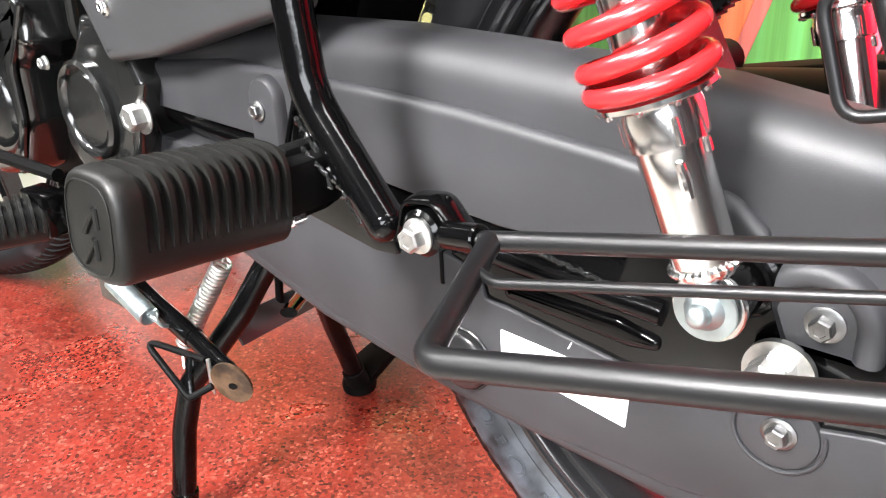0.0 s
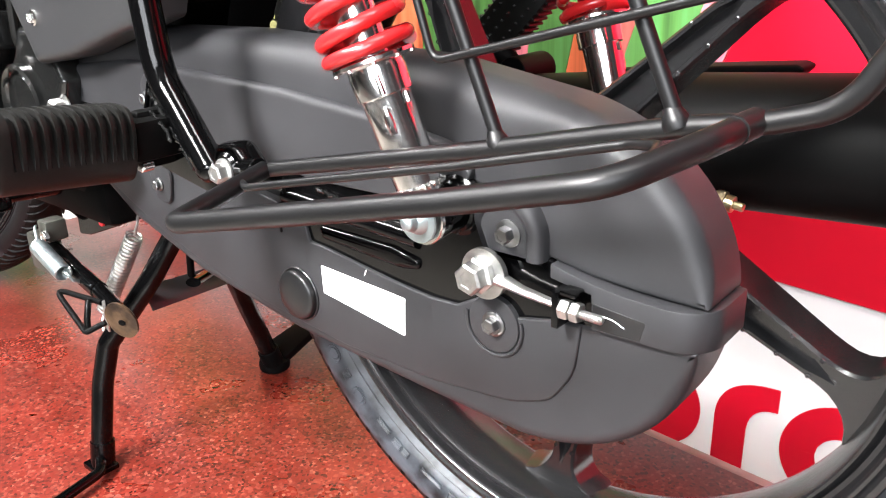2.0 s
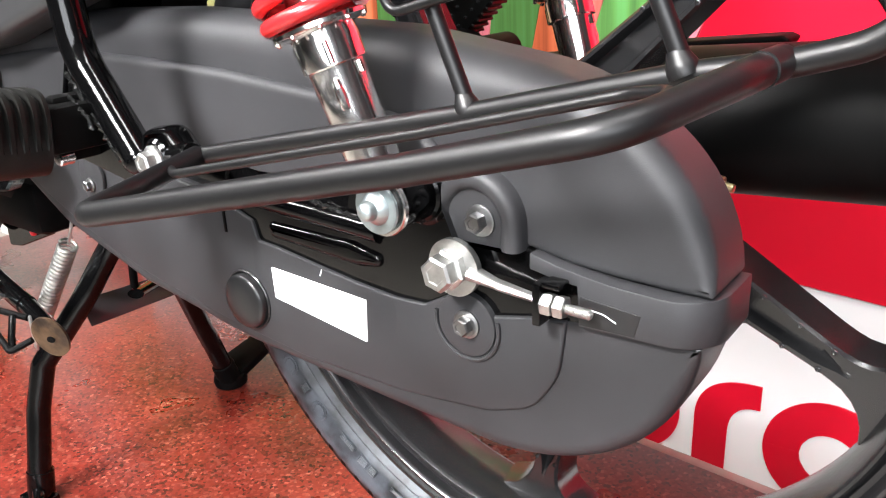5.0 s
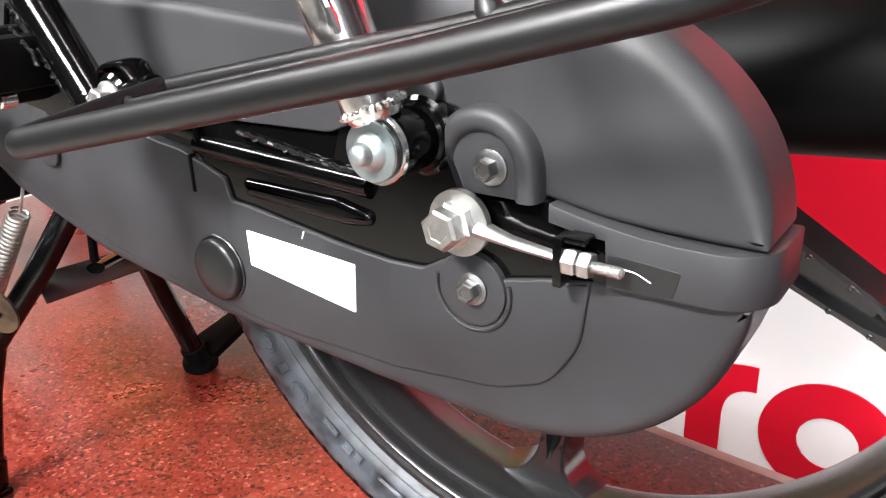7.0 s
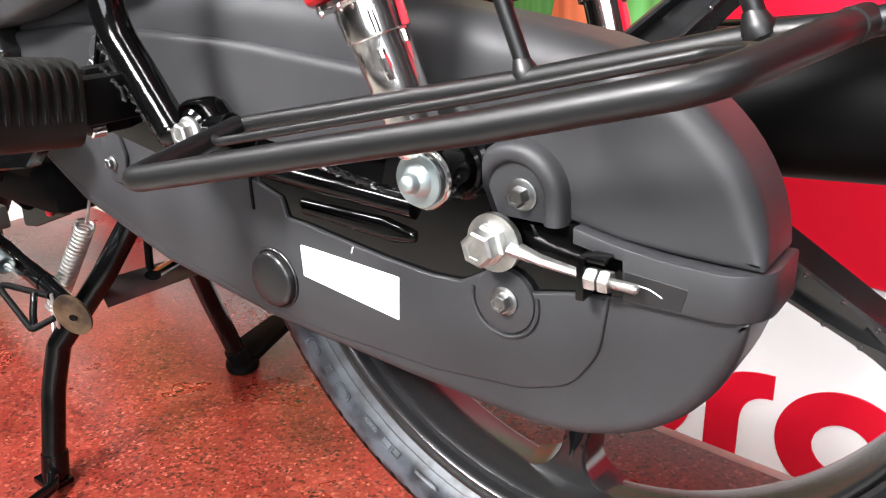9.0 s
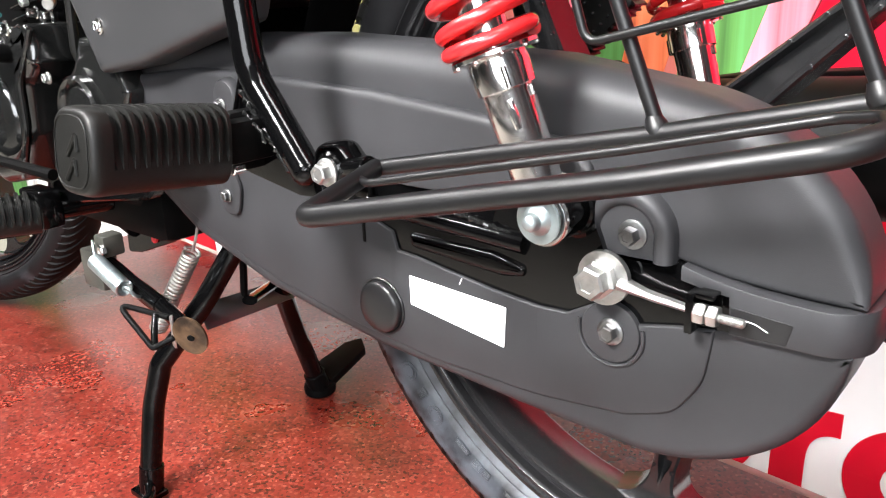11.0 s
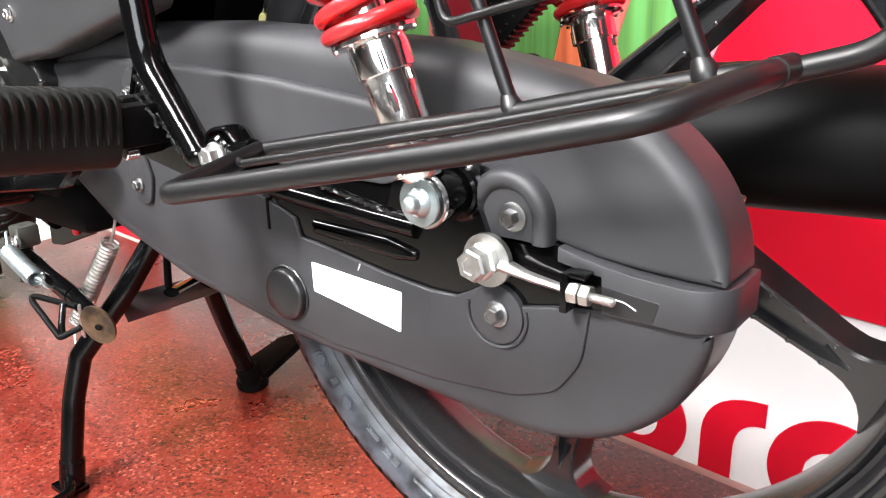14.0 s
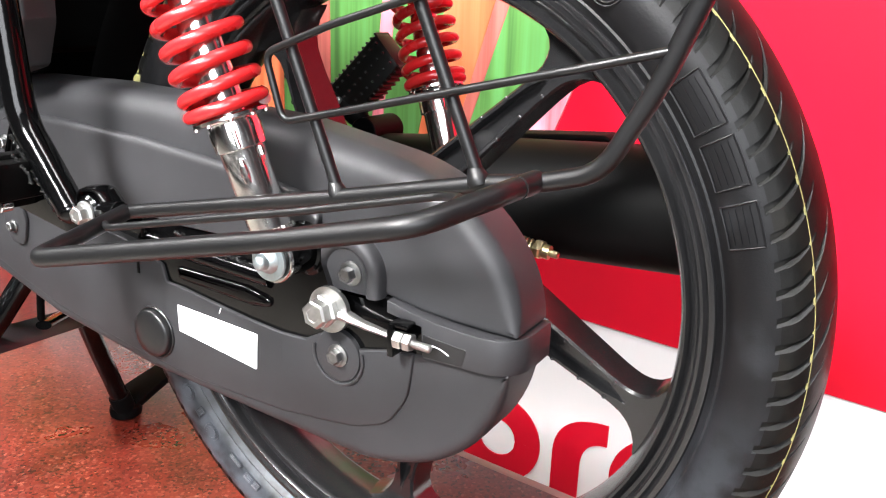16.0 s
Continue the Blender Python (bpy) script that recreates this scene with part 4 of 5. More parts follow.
part("thin_rod", tube(bend([(-0.092, -0.198, 0.4195), (-0.076, -0.206, 0.4205), (0.06, -0.192, 0.4495), (0.138, -0.182, 0.4675), (0.154, -0.19, 0.4705), (0.162, -0.215, 0.4715)], [0.01, 0.3, 0.012, 0.01], 6), 0.0022, 12), TUBE, guard)
for x0, z0, x1, z1 in ((0.059, 0.455, 0.0, 0.598), (0.1455, 0.4745, 0.083, 0.615)):
    post = part("post", tube([(x0, -0.159, z0), (x1, -0.159, z1)], 0.0034, 14), TUBE, guard)
    part("weld", lathe([(0.0034, 0.0050), (0.0042, 0.0030), (0.0052, 0.0005), (0.0058, -0.0015), (0.0056, -0.004), (0, -0.004)], (x0 - 0.0003, -0.159, z0 - 0.0008), (x1 - x0, 0, z1 - z0), 20), TUBE, post)
part("wire_loop", tube(bend([(0.2345, -0.158, 0.5385), (0.19, -0.1645, 0.5275), (0.133, -0.1645, 0.5140), (0.065, -0.1645, 0.498), (0.026, -0.1645, 0.489), (0.0145, -0.1645, 0.525), (0.06, -0.1645, 0.5415), (0.25, -0.1645, 0.597)], [0.2, 0.2, 0.2, 0.008, 0.008, 0.2], 6), 0.0021, 12), TUBE, guard)
part("end_sleeve", tube([(0.1755, -0.162, 0.4753), (0.1752, -0.176, 0.4755)], 0.0056, 18), TUBE, guard)

# footrest hanger
hang = part("footrest_hanger", tube(bend([(-0.262, -0.150, 0.72), (-0.237, -0.155, 0.505), (-0.231, -0.156, 0.463), (-0.1775, -0.1595, 0.4035)], [0.1, 0.05], 8), 0.0106, 22), GLOSS, bike, "gloss black footrest hanger tube")
part("gusset", slab([(-0.240, 0.462, 0.002), (-0.232, 0.462, 0.002), (-0.176, 0.402, 0.003), (-0.172, 0.388, 0.003), (-0.190, 0.3865, 0.003), (-0.262, 0.399, 0.003), (-0.262, 0.412, 0.006)], -0.1585, -0.1535, 0.0012, 2), GLOSS, hang)
part("gusset_edge", tube(bend([(-0.239, -0.160, 0.4605), (-0.246, -0.163, 0.436), (-0.222, -0.166, 0.4215), (-0.218, -0.166, 0.412)], 0.004), 0.0016, 8), GLOSS, hang)
part("weld", tube([V(-0.233 + 0.043 * k / 26, -0.1655 - 0.0006 * math.sin(k * 2.7), 0.4535 - 0.049 * k / 26 + 0.0008 * math.sin(k * 1.9)) for k in range(27)], [0.0013 + 0.0008 * (k % 2) for k in range(27)], 8), ENGINE, hang)
part("clevis_weld", tube([V(-0.222 + 0.020 * k / 14, -0.1725 - 0.0004 * math.sin(k * 2.1), 0.4415 - 0.0145 * k / 14 - (0.004 if k > 12 else 0)) for k in range(15)], [0.0009 + 0.0007 * (k % 2) for k in range(15)], 8), ENGINE, hang)
part("clevis", join(box((-0.246, -0.194, 0.410), (-0.212, -0.150, 0.438), 0.004), box((-0.236, -0.182, 0.402), (-0.224, -0.152, 0.442), 0.003)), BLACK, hang)
part("clevis_pin", cyl((-0.222, -0.178, 0.4065), (-0.222, -0.1875, 0.4065), 0.0048, 14), CHROME, hang)
part("lug", cyl((-0.146, -0.150, 0.411), (-0.146, -0.1715, 0.411), 0.0118, 28, 0.002), GLOSS, hang)
part("lug_strap", tube(bend([(-0.164, -0.160, 0.402), (-0.158, -0.160, 0.424), (-0.140, -0.160, 0.4265), (-0.128, -0.160, 0.414)], 0.008), 0.0085, 14, flat=0.3, up=(0, 0, 1)), GLOSS, hang)
part("tube_weld", lathe([(0, 0.0075), (0.004, 0.0068), (0.0078, 0.0045), (0.0102, 0.0008), (0.0110, -0.0025), (0.0100, -0.006)], (-0.1775, -0.1595, 0.4035), (0.053, -0.003, -0.0595), 20), GLOSS, hang)
part("spacer", cyl((-0.131, -0.168, 0.4135), (-0.108, -0.1725, 0.4185), 0.0068, 16), GLOSS, hang)
bolt(hang, (-0.146, -0.1715, 0.4105), OUT, 0.0110, 0.0068, 0.0088, name="guard_bolt", label="zinc flange bolt")


def grip(parent, c0, c1, hw, hh, ribs, name="footrest_rubber", cap=True, square=3.4, smooth_below=0.62):
    """A ribbed rubber footrest lying along c0 (root) to c1 (end)."""
    c0, c1 = Vector(c0), Vector(c1)
    ax = (c1 - c0).normalized()
    up = V(0, 0, 1) - ax * ax.z
    up.normalize()
    sd = ax.cross(up)
    n = 40
    bm = bmesh.new()
    L = (c1 - c0).length
    stations = []
    for k in range(ribs):
        s0 = 0.03 + 0.83 * k / ribs
        w = 0.83 / ribs
        stations += [(s0, 1), (s0 + w * 0.34, 1), (s0 + w * 0.42, 0), (s0 + w * 0.9, 0)]
    stations = [(0, 0.8)] + stations + [(0.87, 1), (0.925, 1.0), (0.958, 0.982), (0.982, 0.945), (0.996, 0.89), (1.0, 0.84)]
    rings = []
    for s, f in stations:
        ring = []
        for k in range(n):
            a = 2 * math.pi * k / n
            ca, sa = math.cos(a), math.sin(a)
            e = 2.0 / square
            x = hw * math.copysign(abs(ca) ** e, ca)
            z = hh * math.copysign(abs(sa) ** e, sa)
            if f == 0 and z > -hh * smooth_below:
                g = 0.0036 * min(1, (z + hh * smooth_below) / (0.3 * hh))
                x, z = x * (1 - g / hw), z * (1 - g / hh)
            elif 0 < f < 1:
                x, z = x * f, z * f
            ring.append(bm.verts.new(c0 + ax * (L * s) + sd * x + up * z))
        rings.append(ring)
    for A, B in zip(rings, rings[1:]):
        for k in range(n):
            bm.faces.new((A[k], A[(k + 1) % n], B[(k + 1) % n], B[k]))
    bm.faces.new(rings[0]), bm.faces.new(rings[-1][::-1])
    g = part(name, bm, RUBBER, parent, "ribbed black rubber footrest", True, 30)
    if cap:
        loop = []
        for k in range(n):
            a = 2 * math.pi * k / n
            ca, sa = math.cos(a), math.sin(a)
            loop.append(c1 + ax * 0.0002 + sd * (hw * 0.78 * math.copysign(abs(ca) ** 0.6, ca) + hw * 0.03) + up * (hh * 0.8 * math.copysign(abs(sa) ** 0.6, sa)))
        part("cap_border", tube(loop, 0.0005, 6, closed=True), RUBBER, g)
        for dz, dx in ((0.004, 0.0), (-0.010, 0.002)):
            a = c1 + ax * 0.0004 + up * (dz * 1.0 + 0.006) + sd * (-0.006 + dx)
            b = c1 + ax * 0.0004 + up * (dz - 0.006) + sd * (0.004 + dx)
            part("moulded_mark", join(tube([a, b], 0.0017, 8), tube([a, a + up * -0.009 + sd * -0.001], 0.0013, 8)), RUBBER, g)
    return g


grip(bike, (-0.2305, -0.192, 0.4235), (-0.2295, -0.284, 0.4345), 0.0235, 0.0255, 11, smooth_below=0.25)

# pillion footrest of the other side, folded up, with its studded rubber
mp = Matrix.Translation((-0.163, 0.172, 0.479)) @ Matrix.Rotation(radians(46), 4, "Y")
peg_body = box((-0.021, -0.014, -0.044), (0.021, 0.014, 0.044), 0.006)
peg_body.transform(mp)
far_peg = part("folded_footrest", peg_body, RUBBER, bike, "folded black rubber footrest with studs")
for i in range(9):
    for j in range(3):
        p = mp @ V(-0.012 + 0.012 * j, -0.0138, -0.038 + 0.0095 * i)
        part("stud", lathe([(0.0017, 0.0005), (0.0016, -0.001), (0.0009, -0.002), (0, -0.0023)], p, (0, 1, 0), 8), STUD, far_peg)
for i in range(13):
    rib = box((-0.0225, -0.012, -0.042 + 0.0068 * i), (0.0225, 0.012, -0.0392 + 0.0068 * i), 0.001, 1)
    rib.transform(mp)
    part("rib", rib, RUBBER, far_peg)
part("far_hanger", join(tube(bend([(-0.29, 0.16, 0.66), (-0.225, 0.16, 0.47), (-0.152, 0.165, 0.427)], 0.03), 0.0098, 14), cyl((-0.150, 0.145, 0.427), (-0.150, 0.195, 0.427), 0.0155, 20)), BLACK, bike, "black footrest hanger of the other side")
part("hinge_pin", cyl((-0.189, 0.158, 0.455), (-0.189, 0.152, 0.455), 0.004, 12), ZINC, far_peg)

# frame tube and inner mudguard seen above the chain case
arc = [AX + V(0.34 * math.cos(radians(a)), 0.012, 0.34 * math.sin(radians(a))) for a in range(80, 191, 5)]
part("inner_mudguard", tube(arc, 0.05, 16, flat=0.1, up=(0, 0, 1)), BLACK, bike, "black inner mudguard")

part("inner_panel", box((-0.62, 0.05, 0.36), (-0.25, 0.058, 0.82), 0.002), BLACK, bike, "black inner panel")
# plain black filler, added to keep the hollow behind the side panel in shade
part("shadow_box", box((-0.56, -0.07, 0.50), (-0.33, 0.09, 0.80), 0.02), BLACK, bike, "added black box that darkens the space behind the side panel")

# silencer and brake on the other side
sil = part("silencer", lathe([(0, -0.72), (0.018, -0.72), (0.022, -0.5), (0.046, -0.38), (0.052, -0.2), (0.054, 0.08), (0.05, 0.115), (0.03, 0.122), (0.028, 0.11), (0, 0.11)], (0.12, 0.165, 0.391), V(1, 0, 0.06), 48), SILENCER, bike, "satin black silencer")
shield = [(-0.22, 0.385, 0.01), (-0.15, 0.415, 0.02), (-0.05, 0.4315, 0.03), (0.03, 0.4385, 0.03), (0.078, 0.4425, 0.008), (0.086, 0.4395, 0.004), (0.074, 0.426, 0.01), (0.05, 0.405, 0.02), (-0.1, 0.385, 0.02)]
part("heat_shield", slab(shield, 0.205, 0.235, 0.005, 3), BLACK, sil, "satin black heat shield")
brake = part("brake_arm", join(box((0.030, 0.083, 0.356), (0.041, 0.09, 0.378), 0.002), cyl((0.036, 0.09, 0.366), (0.07, 0.092, 0.3605), 0.0036, 10)), YELZINC, bike, "yellow zinc rear brake arm")
part("adjuster_nut", join(lathe([(0.003, 0), (0.0078, 0), (0.0085, 0.001), (0.0085, 0.006), (0.0078, 0.007), (0.003, 0.007)], (0.068, 0.092, 0.3610), (1, 0, -0.14), 6, closed=True), lathe([(0.003, 0), (0.0062, 0), (0.0062, 0.006), (0.003, 0.006)], (0.0755, 0.092, 0.3600), (1, 0, -0.14), 12, closed=True), cyl((0.06, 0.092, 0.362), (0.089, 0.092, 0.358), 0.0032, 10), helix((0.045, 0.092, 0.3645), (0.067, 0.092, 0.3612), 0.0058, 0.0011, 6, 6, 12)), YELZINC, brake)

# side panel
pan = [(-0.60, 0.56, 0.02), (-0.555, 0.52, 0.02), (-0.512, 0.446, 0.008), (-0.44, 0.457, 0.01), (-0.37, 0.476, 0.02), (-0.30, 0.494, 0.01), (-0.285, 0.53, 0.02), (-0.275, 0.80, 0.01), (-0.62, 0.80, 0.01)]
side_panel = part("side_panel", slab(pan, -0.118, -0.085, 0.008, 4, 0.01), PANEL, bike, "dark grey plastic side panel")
bolt(side_panel, (-0.497, -0.118, 0.4895), OUT, 0.008, 0.003, 0.0072, CHROME, "panel_screw", "chrome panel screw")

# engine
gear = [(-0.79, 0.39, 0.02), (-0.772, 0.437, 0.008), (-0.70, 0.462, 0.01), (-0.655, 0.49, 0.006), (-0.615, 0.492, 0.006), (-0.612, 0.455, 0.006), (-0.648, 0.43, 0.01), (-0.655, 0.38, 0.03), (-0.69, 0.325, 0.03), (-0.755, 0.312, 0.02), (-0.79, 0.345, 0.02)]
eng = part("engine_cover", slab(gear, -0.134, -0.05, 0.014, 6, 0.006), ENGINE, bike, "gloss black engine side cover")
spc = [(-0.64, 0.36, 0.02), (-0.625, 0.42, 0.01), (-0.585, 0.45, 0.01), (-0.565, 0.478, 0.006), (-0.515, 0.478, 0.006), (-0.487, 0.43, 0.006), (-0.505, 0.39, 0.01), (-0.53, 0.33, 0.02), (-0.60, 0.322, 0.02)]
sp_cover = part("sprocket_cover", slab(spc, -0.108, -0.04, 0.006, 4, 0.008), ENGINE, bike, "gloss black sprocket cover")
part("cover_ring", lathe([(0.043, 0.0), (0.043, -0.006), (0.040, -0.0085), (0.037, -0.007), (0.034, -0.003), (0.0335, -0.001), (0.031, -0.0045), (0.028, -0.0045), (0, -0.004)], (-0.578, -0.107, 0.399), (0, 1, 0), 48), ENGINE, sp_cover)
part("crankcase", join(box((-0.80, -0.09, 0.30), (-0.52, 0.09, 0.42), 0.02), box((-0.70, -0.085, 0.27), (-0.50, 0.08, 0.33), 0.015)), BLACK, bike, "black crankcase")
for k, (x, z) in enumerate(((-0.622, 0.485), (-0.642, 0.455), (-0.66, 0.41), (-0.70, 0.34), (-0.765, 0.43), (-0.60, 0.44))):
    bolt(eng, (x, -0.126, z), OUT, 0.008, 0.004, 0.006, CHROME if k < 2 else ZINC, "cover_bolt")
part("cover_dome", lathe([(0.052, 0.001), (0.050, -0.003), (0.044, -0.0065), (0.03, -0.0085), (0, -0.0095)], (-0.722, -0.134, 0.392), (0, 1, 0), 48), ENGINE, eng)
part("cover_rim", tube(bend([(-0.612, -0.130, 0.487), (-0.626, -0.133, 0.462), (-0.650, -0.134, 0.434), (-0.655, -0.134, 0.385), (-0.69, -0.133, 0.330)], 0.03), 0.0035, 10), ENGINE, eng)
for x, z, r in ((-0.739, 0.485, 0.0085), (-0.628, 0.497, 0.0085), (-0.657, 0.501, 0.0065), (-0.707, 0.483, 0.006), (-0.754, 0.468, 0.007)):
    bolt(eng, (x, -0.10, z), OUT, r * 1.3, 0.008, r, CHROME, "cover_bolt")
part("hose", tube(bend([(-0.60, -0.08, 0.56), (-0.592, -0.095, 0.52), (-0.60, -0.095, 0.46), (-0.60, -0.07, 0.42)], 0.03), 0.005, 10), RUBBER, bike, "black rubber hose")
part("loom_tie", tube(bend([(-0.80, -0.09, 0.494), (-0.775, -0.1, 0.490), (-0.750, -0.1, 0.499)], 0.01), 0.0026, 8), mat("teal_plastic", (0.006, 0.05, 0.05), 0.4), bike, "teal plastic wire sleeve")
for k in range(3):
    part("wiring", tube(bend([(-0.90 + 0.022 * k, -0.06, 0.56), (-0.875 + 0.022 * k, -0.07, 0.48), (-0.84 + 0.022 * k, -0.06, 0.42)], 0.05), 0.005, 8), RUBBER, bike)
for k in range(7):
    z = 0.480 + 0.0125 * k
    part("cooling_fin", tube(bend([(-0.765, -0.02, z - 0.004), (-0.757, -0.082, z - 0.002), (-0.69, -0.092, z + 0.006), (-0.652, -0.08, z + 0.010)], 0.02), 0.006, 10, flat=0.28, up=(0, 0, 1)), ENGINE, eng)
part("cylinder", box((-0.85, -0.07, 0.42), (-0.68, 0.07, 0.62), 0.01), BLACK, bike, "black engine cylinder")
part("intake_fitting", cyl((-0.622, -0.1, 0.512), (-0.612, -0.108, 0.509), 0.006, 12), ZINC, eng)
part("intake_fitting", cyl((-0.675, -0.1, 0.512), (-0.675, -0.108, 0.511), 0.0045, 12), ZINC, eng)
HORN = V(-1.005, -0.05, 0.522)
HORN_M = Matrix.Translation(HORN) @ Matrix.Rotation(radians(48), 4, "Z") @ Matrix.Diagonal((0.74, 0.74, 0.74, 1)) @ Matrix.Translation(-HORN)


def horn_part(name, bm, material, parent, label=""):
    bm.transform(HORN_M)
    return part(name, bm, material, parent, label)


horn = horn_part("horn", lathe([(0, -0.012), (0.03, -0.012), (0.034, -0.006), (0.060, -0.004), (0.064, -0.010), (0.070, -0.012), (0.075, -0.006), (0.075, 0.012), (0.05, 0.04), (0, 0.04)], HORN, (0, 1, 0), 48), BLACK, bike, "round black horn")
horn_part("horn_nut", hexhead(HORN + V(0.006, -0.012, 0.006), OUT, 0.024, 0.008), YELZINC, horn, "yellow zinc centre nut")
horn_part("sound_slot", tube([HORN + V(r * math.cos(radians(b)), -0.0068, r * math.sin(radians(b))) for r, b in ((0.050 - 0.0008 * k, 170 + 7 * k) for k in range(14))], 0.0028, 8), YELZINC, horn)
horn_part("orange_terminal", lathe([(0.005, 0), (0.012, -0.002), (0.013, -0.006), (0.006, -0.009), (0.005, -0.003)], HORN + V(0.060, -0.014, 0.006), (0, 1, 0), 20), mat("orange_plastic", (0.7, 0.16, 0.02), 0.4), horn, "orange plastic terminal")
horn_part("horn_screw", cyl(HORN + V(0.030, -0.006, -0.045), HORN + V(0.030, -0.014, -0.045), 0.007, 14), ZINC, horn)
part("crash_guard", tube(bend([(-1.15, -0.19, 0.486), (-0.75, -0.185, 0.472), (-0.66, -0.165, 0.466), (-0.665, -0.11, 0.46)], 0.03), 0.0095, 16), BLACK, bike, "satin black crash guard tube")
part("down_tube", join(tube([(-1.02, -0.04, 0.8), (-0.9, -0.04, 0.33)], 0.014, 14), tube([(-0.9, -0.04, 0.33), (-0.6, -0.06, 0.27)], 0.013, 14)), BLACK, bike, "black frame down tube")
part("exhaust_pipe", tube(bend([(-0.87, 0.02, 0.52), (-0.98, 0.08, 0.42), (-0.93, 0.13, 0.3), (-0.5, 0.15, 0.29), (-0.2, 0.16, 0.35)], 0.06), 0.016, 16), BLACK, bike, "black exhaust pipe")

# rider footrest and gear lever
fp = part("footrest_bar", join(tube([(-0.60, -0.07, 0.305), (-0.62, -0.16, 0.307)], 0.011, 14), box((-0.645, -0.16, 0.29), (-0.60, -0.135, 0.33), 0.004), slab([(-0.64, 0.335, 0.004), (-0.42, 0.385, 0.004), (-0.4, 0.37, 0.01), (-0.44, 0.34, 0.01), (-0.62, 0.31, 0.006)], -0.13, -0.118, 0.002, 1)), GLOSS, bike, "gloss black footrest bracket")
grip(fp, (-0.622, -0.150, 0.306), (-0.652, -0.250, 0.311), 0.0235, 0.0215, 11, cap=False, square=2.5, smooth_below=0.3)
part("grip_lug", cyl((-0.655, -0.243, 0.292), (-0.655, -0.243, 0.276), 0.005, 10), RUBBER, fp)
bolt(fp, (-0.612, -0.162, 0.300), OUT, 0.011, 0.006, 0.009, CHROME, "footrest_bolt")
bolt(fp, (-0.47, -0.131, 0.365), OUT, 0.009, 0.004, 0.007, CHROME, "footrest_bolt")
part("gear_lever", join(tube(bend([(-0.60, -0.14, 0.345), (-0.70, -0.15, 0.35), (-0.79, -0.16, 0.352)], 0.04), 0.006, 10), tube([(-0.79, -0.15, 0.353), (-0.79, -0.21, 0.353)], 0.011, 12)), BLACK, bike, "black gear lever with a rubber tip")

part("grip_tray", tube([(-0.625, -0.152, 0.287), (-0.653, -0.246, 0.2905)], 0.012, 12, flat=0.35), BLACK, fp)

# centre stand
stand = part("centre_stand", tube([(-0.43, -0.06, 0.285), (-0.43, 0.06, 0.285)], 0.012, 16), GLOSS, bike, "gloss black centre stand")
part("leg", tube(bend([(-0.425, -0.03, 0.30), (-0.452, -0.045, 0.259), (-0.466, -0.07, 0.217), (-0.510, -0.106, 0.146), (-0.518, -0.118, 0.098), (-0.515, -0.138, 0.012)], [0.1, 0.1, 0.02, 0.1], 8), 0.0115, 16), GLOSS, stand)
part("leg", tube(bend([(-0.455, 0.03, 0.29), (-0.502, 0.05, 0.191), (-0.526, 0.085, 0.113), (-0.533, 0.105, 0.063), (-0.532, 0.12, 0.012)], [0.1, 0.1, 0.05], 8), 0.0115, 16), GLOSS, stand)
part("cross_plate", plate3([(-0.488, -0.066, 0.205), (-0.474, -0.066, 0.180), (-0.494, 0.066, 0.168), (-0.515, 0.066, 0.186)], 0.004), PANEL, stand)
part("cross_rail", tube([(-0.448, -0.03, 0.207), (-0.518, 0.064, 0.185)], 0.0085, 14, flat=0.6), GLOSS, stand)
part("stop_post", tube([(-0.492, -0.002, 0.236), (-0.499, -0.002, 0.186)], 0.0042, 12), BLACK, stand)
part("stand_foot", join(cyl((-0.5155, -0.138, 0.0), (-0.516, -0.132, 0.034), 0.0132, 14), plate3([(-0.534, -0.152, 0.007), (-0.500, -0.152, 0.007), (-0.500, -0.126, 0.007), (-0.534, -0.126, 0.007)], 0.007)), GLOSS, stand)
part("stand_foot", join(lathe([(0, 0.0), (0.017, 0.0), (0.0205, 0.003), (0.0215, 0.010), (0.020, 0.0155), (0.0155, 0.0185), (0, 0.019)], (-0.5375, 0.125, 0.0), (0, 0, 1), 20), plate3([(-0.560, 0.130, 0.030), (-0.559, 0.194, 0.042), (-0.546, 0.214, 0.045), (-0.527, 0.202, 0.039), (-0.520, 0.130, 0.021)][::-1], 0.013), cyl((-0.532, 0.121, 0.01), (-0.533, 0.113, 0.036), 0.0142, 14)), BLACK, stand)
part("foot_lever", tube(bend([(-0.516, -0.138, 0.018), (-0.493, -0.150, 0.012), (-0.480, -0.205, 0.012), (-0.478, -0.236, 0.016)], 0.02), 0.0062, 12), GLOSS, stand)
part("stand_spring", helix((-0.475, -0.072, 0.268), (-0.531, -0.092, 0.176), 0.0082, 0.0015, 24, 7, 16), ZINC, stand, "zinc stand return spring")
part("upper_hook", tube(bend([(-0.475, -0.072, 0.268), (-0.470, -0.070, 0.280), (-0.468, -0.066, 0.296)], 0.01), 0.0015, 8), ZINC, stand)
part("lower_hook", tube(bend([(-0.531, -0.092, 0.176), (-0.534, -0.096, 0.166), (-0.524, -0.102, 0.155)], 0.01), 0.0015, 8), ZINC, stand)

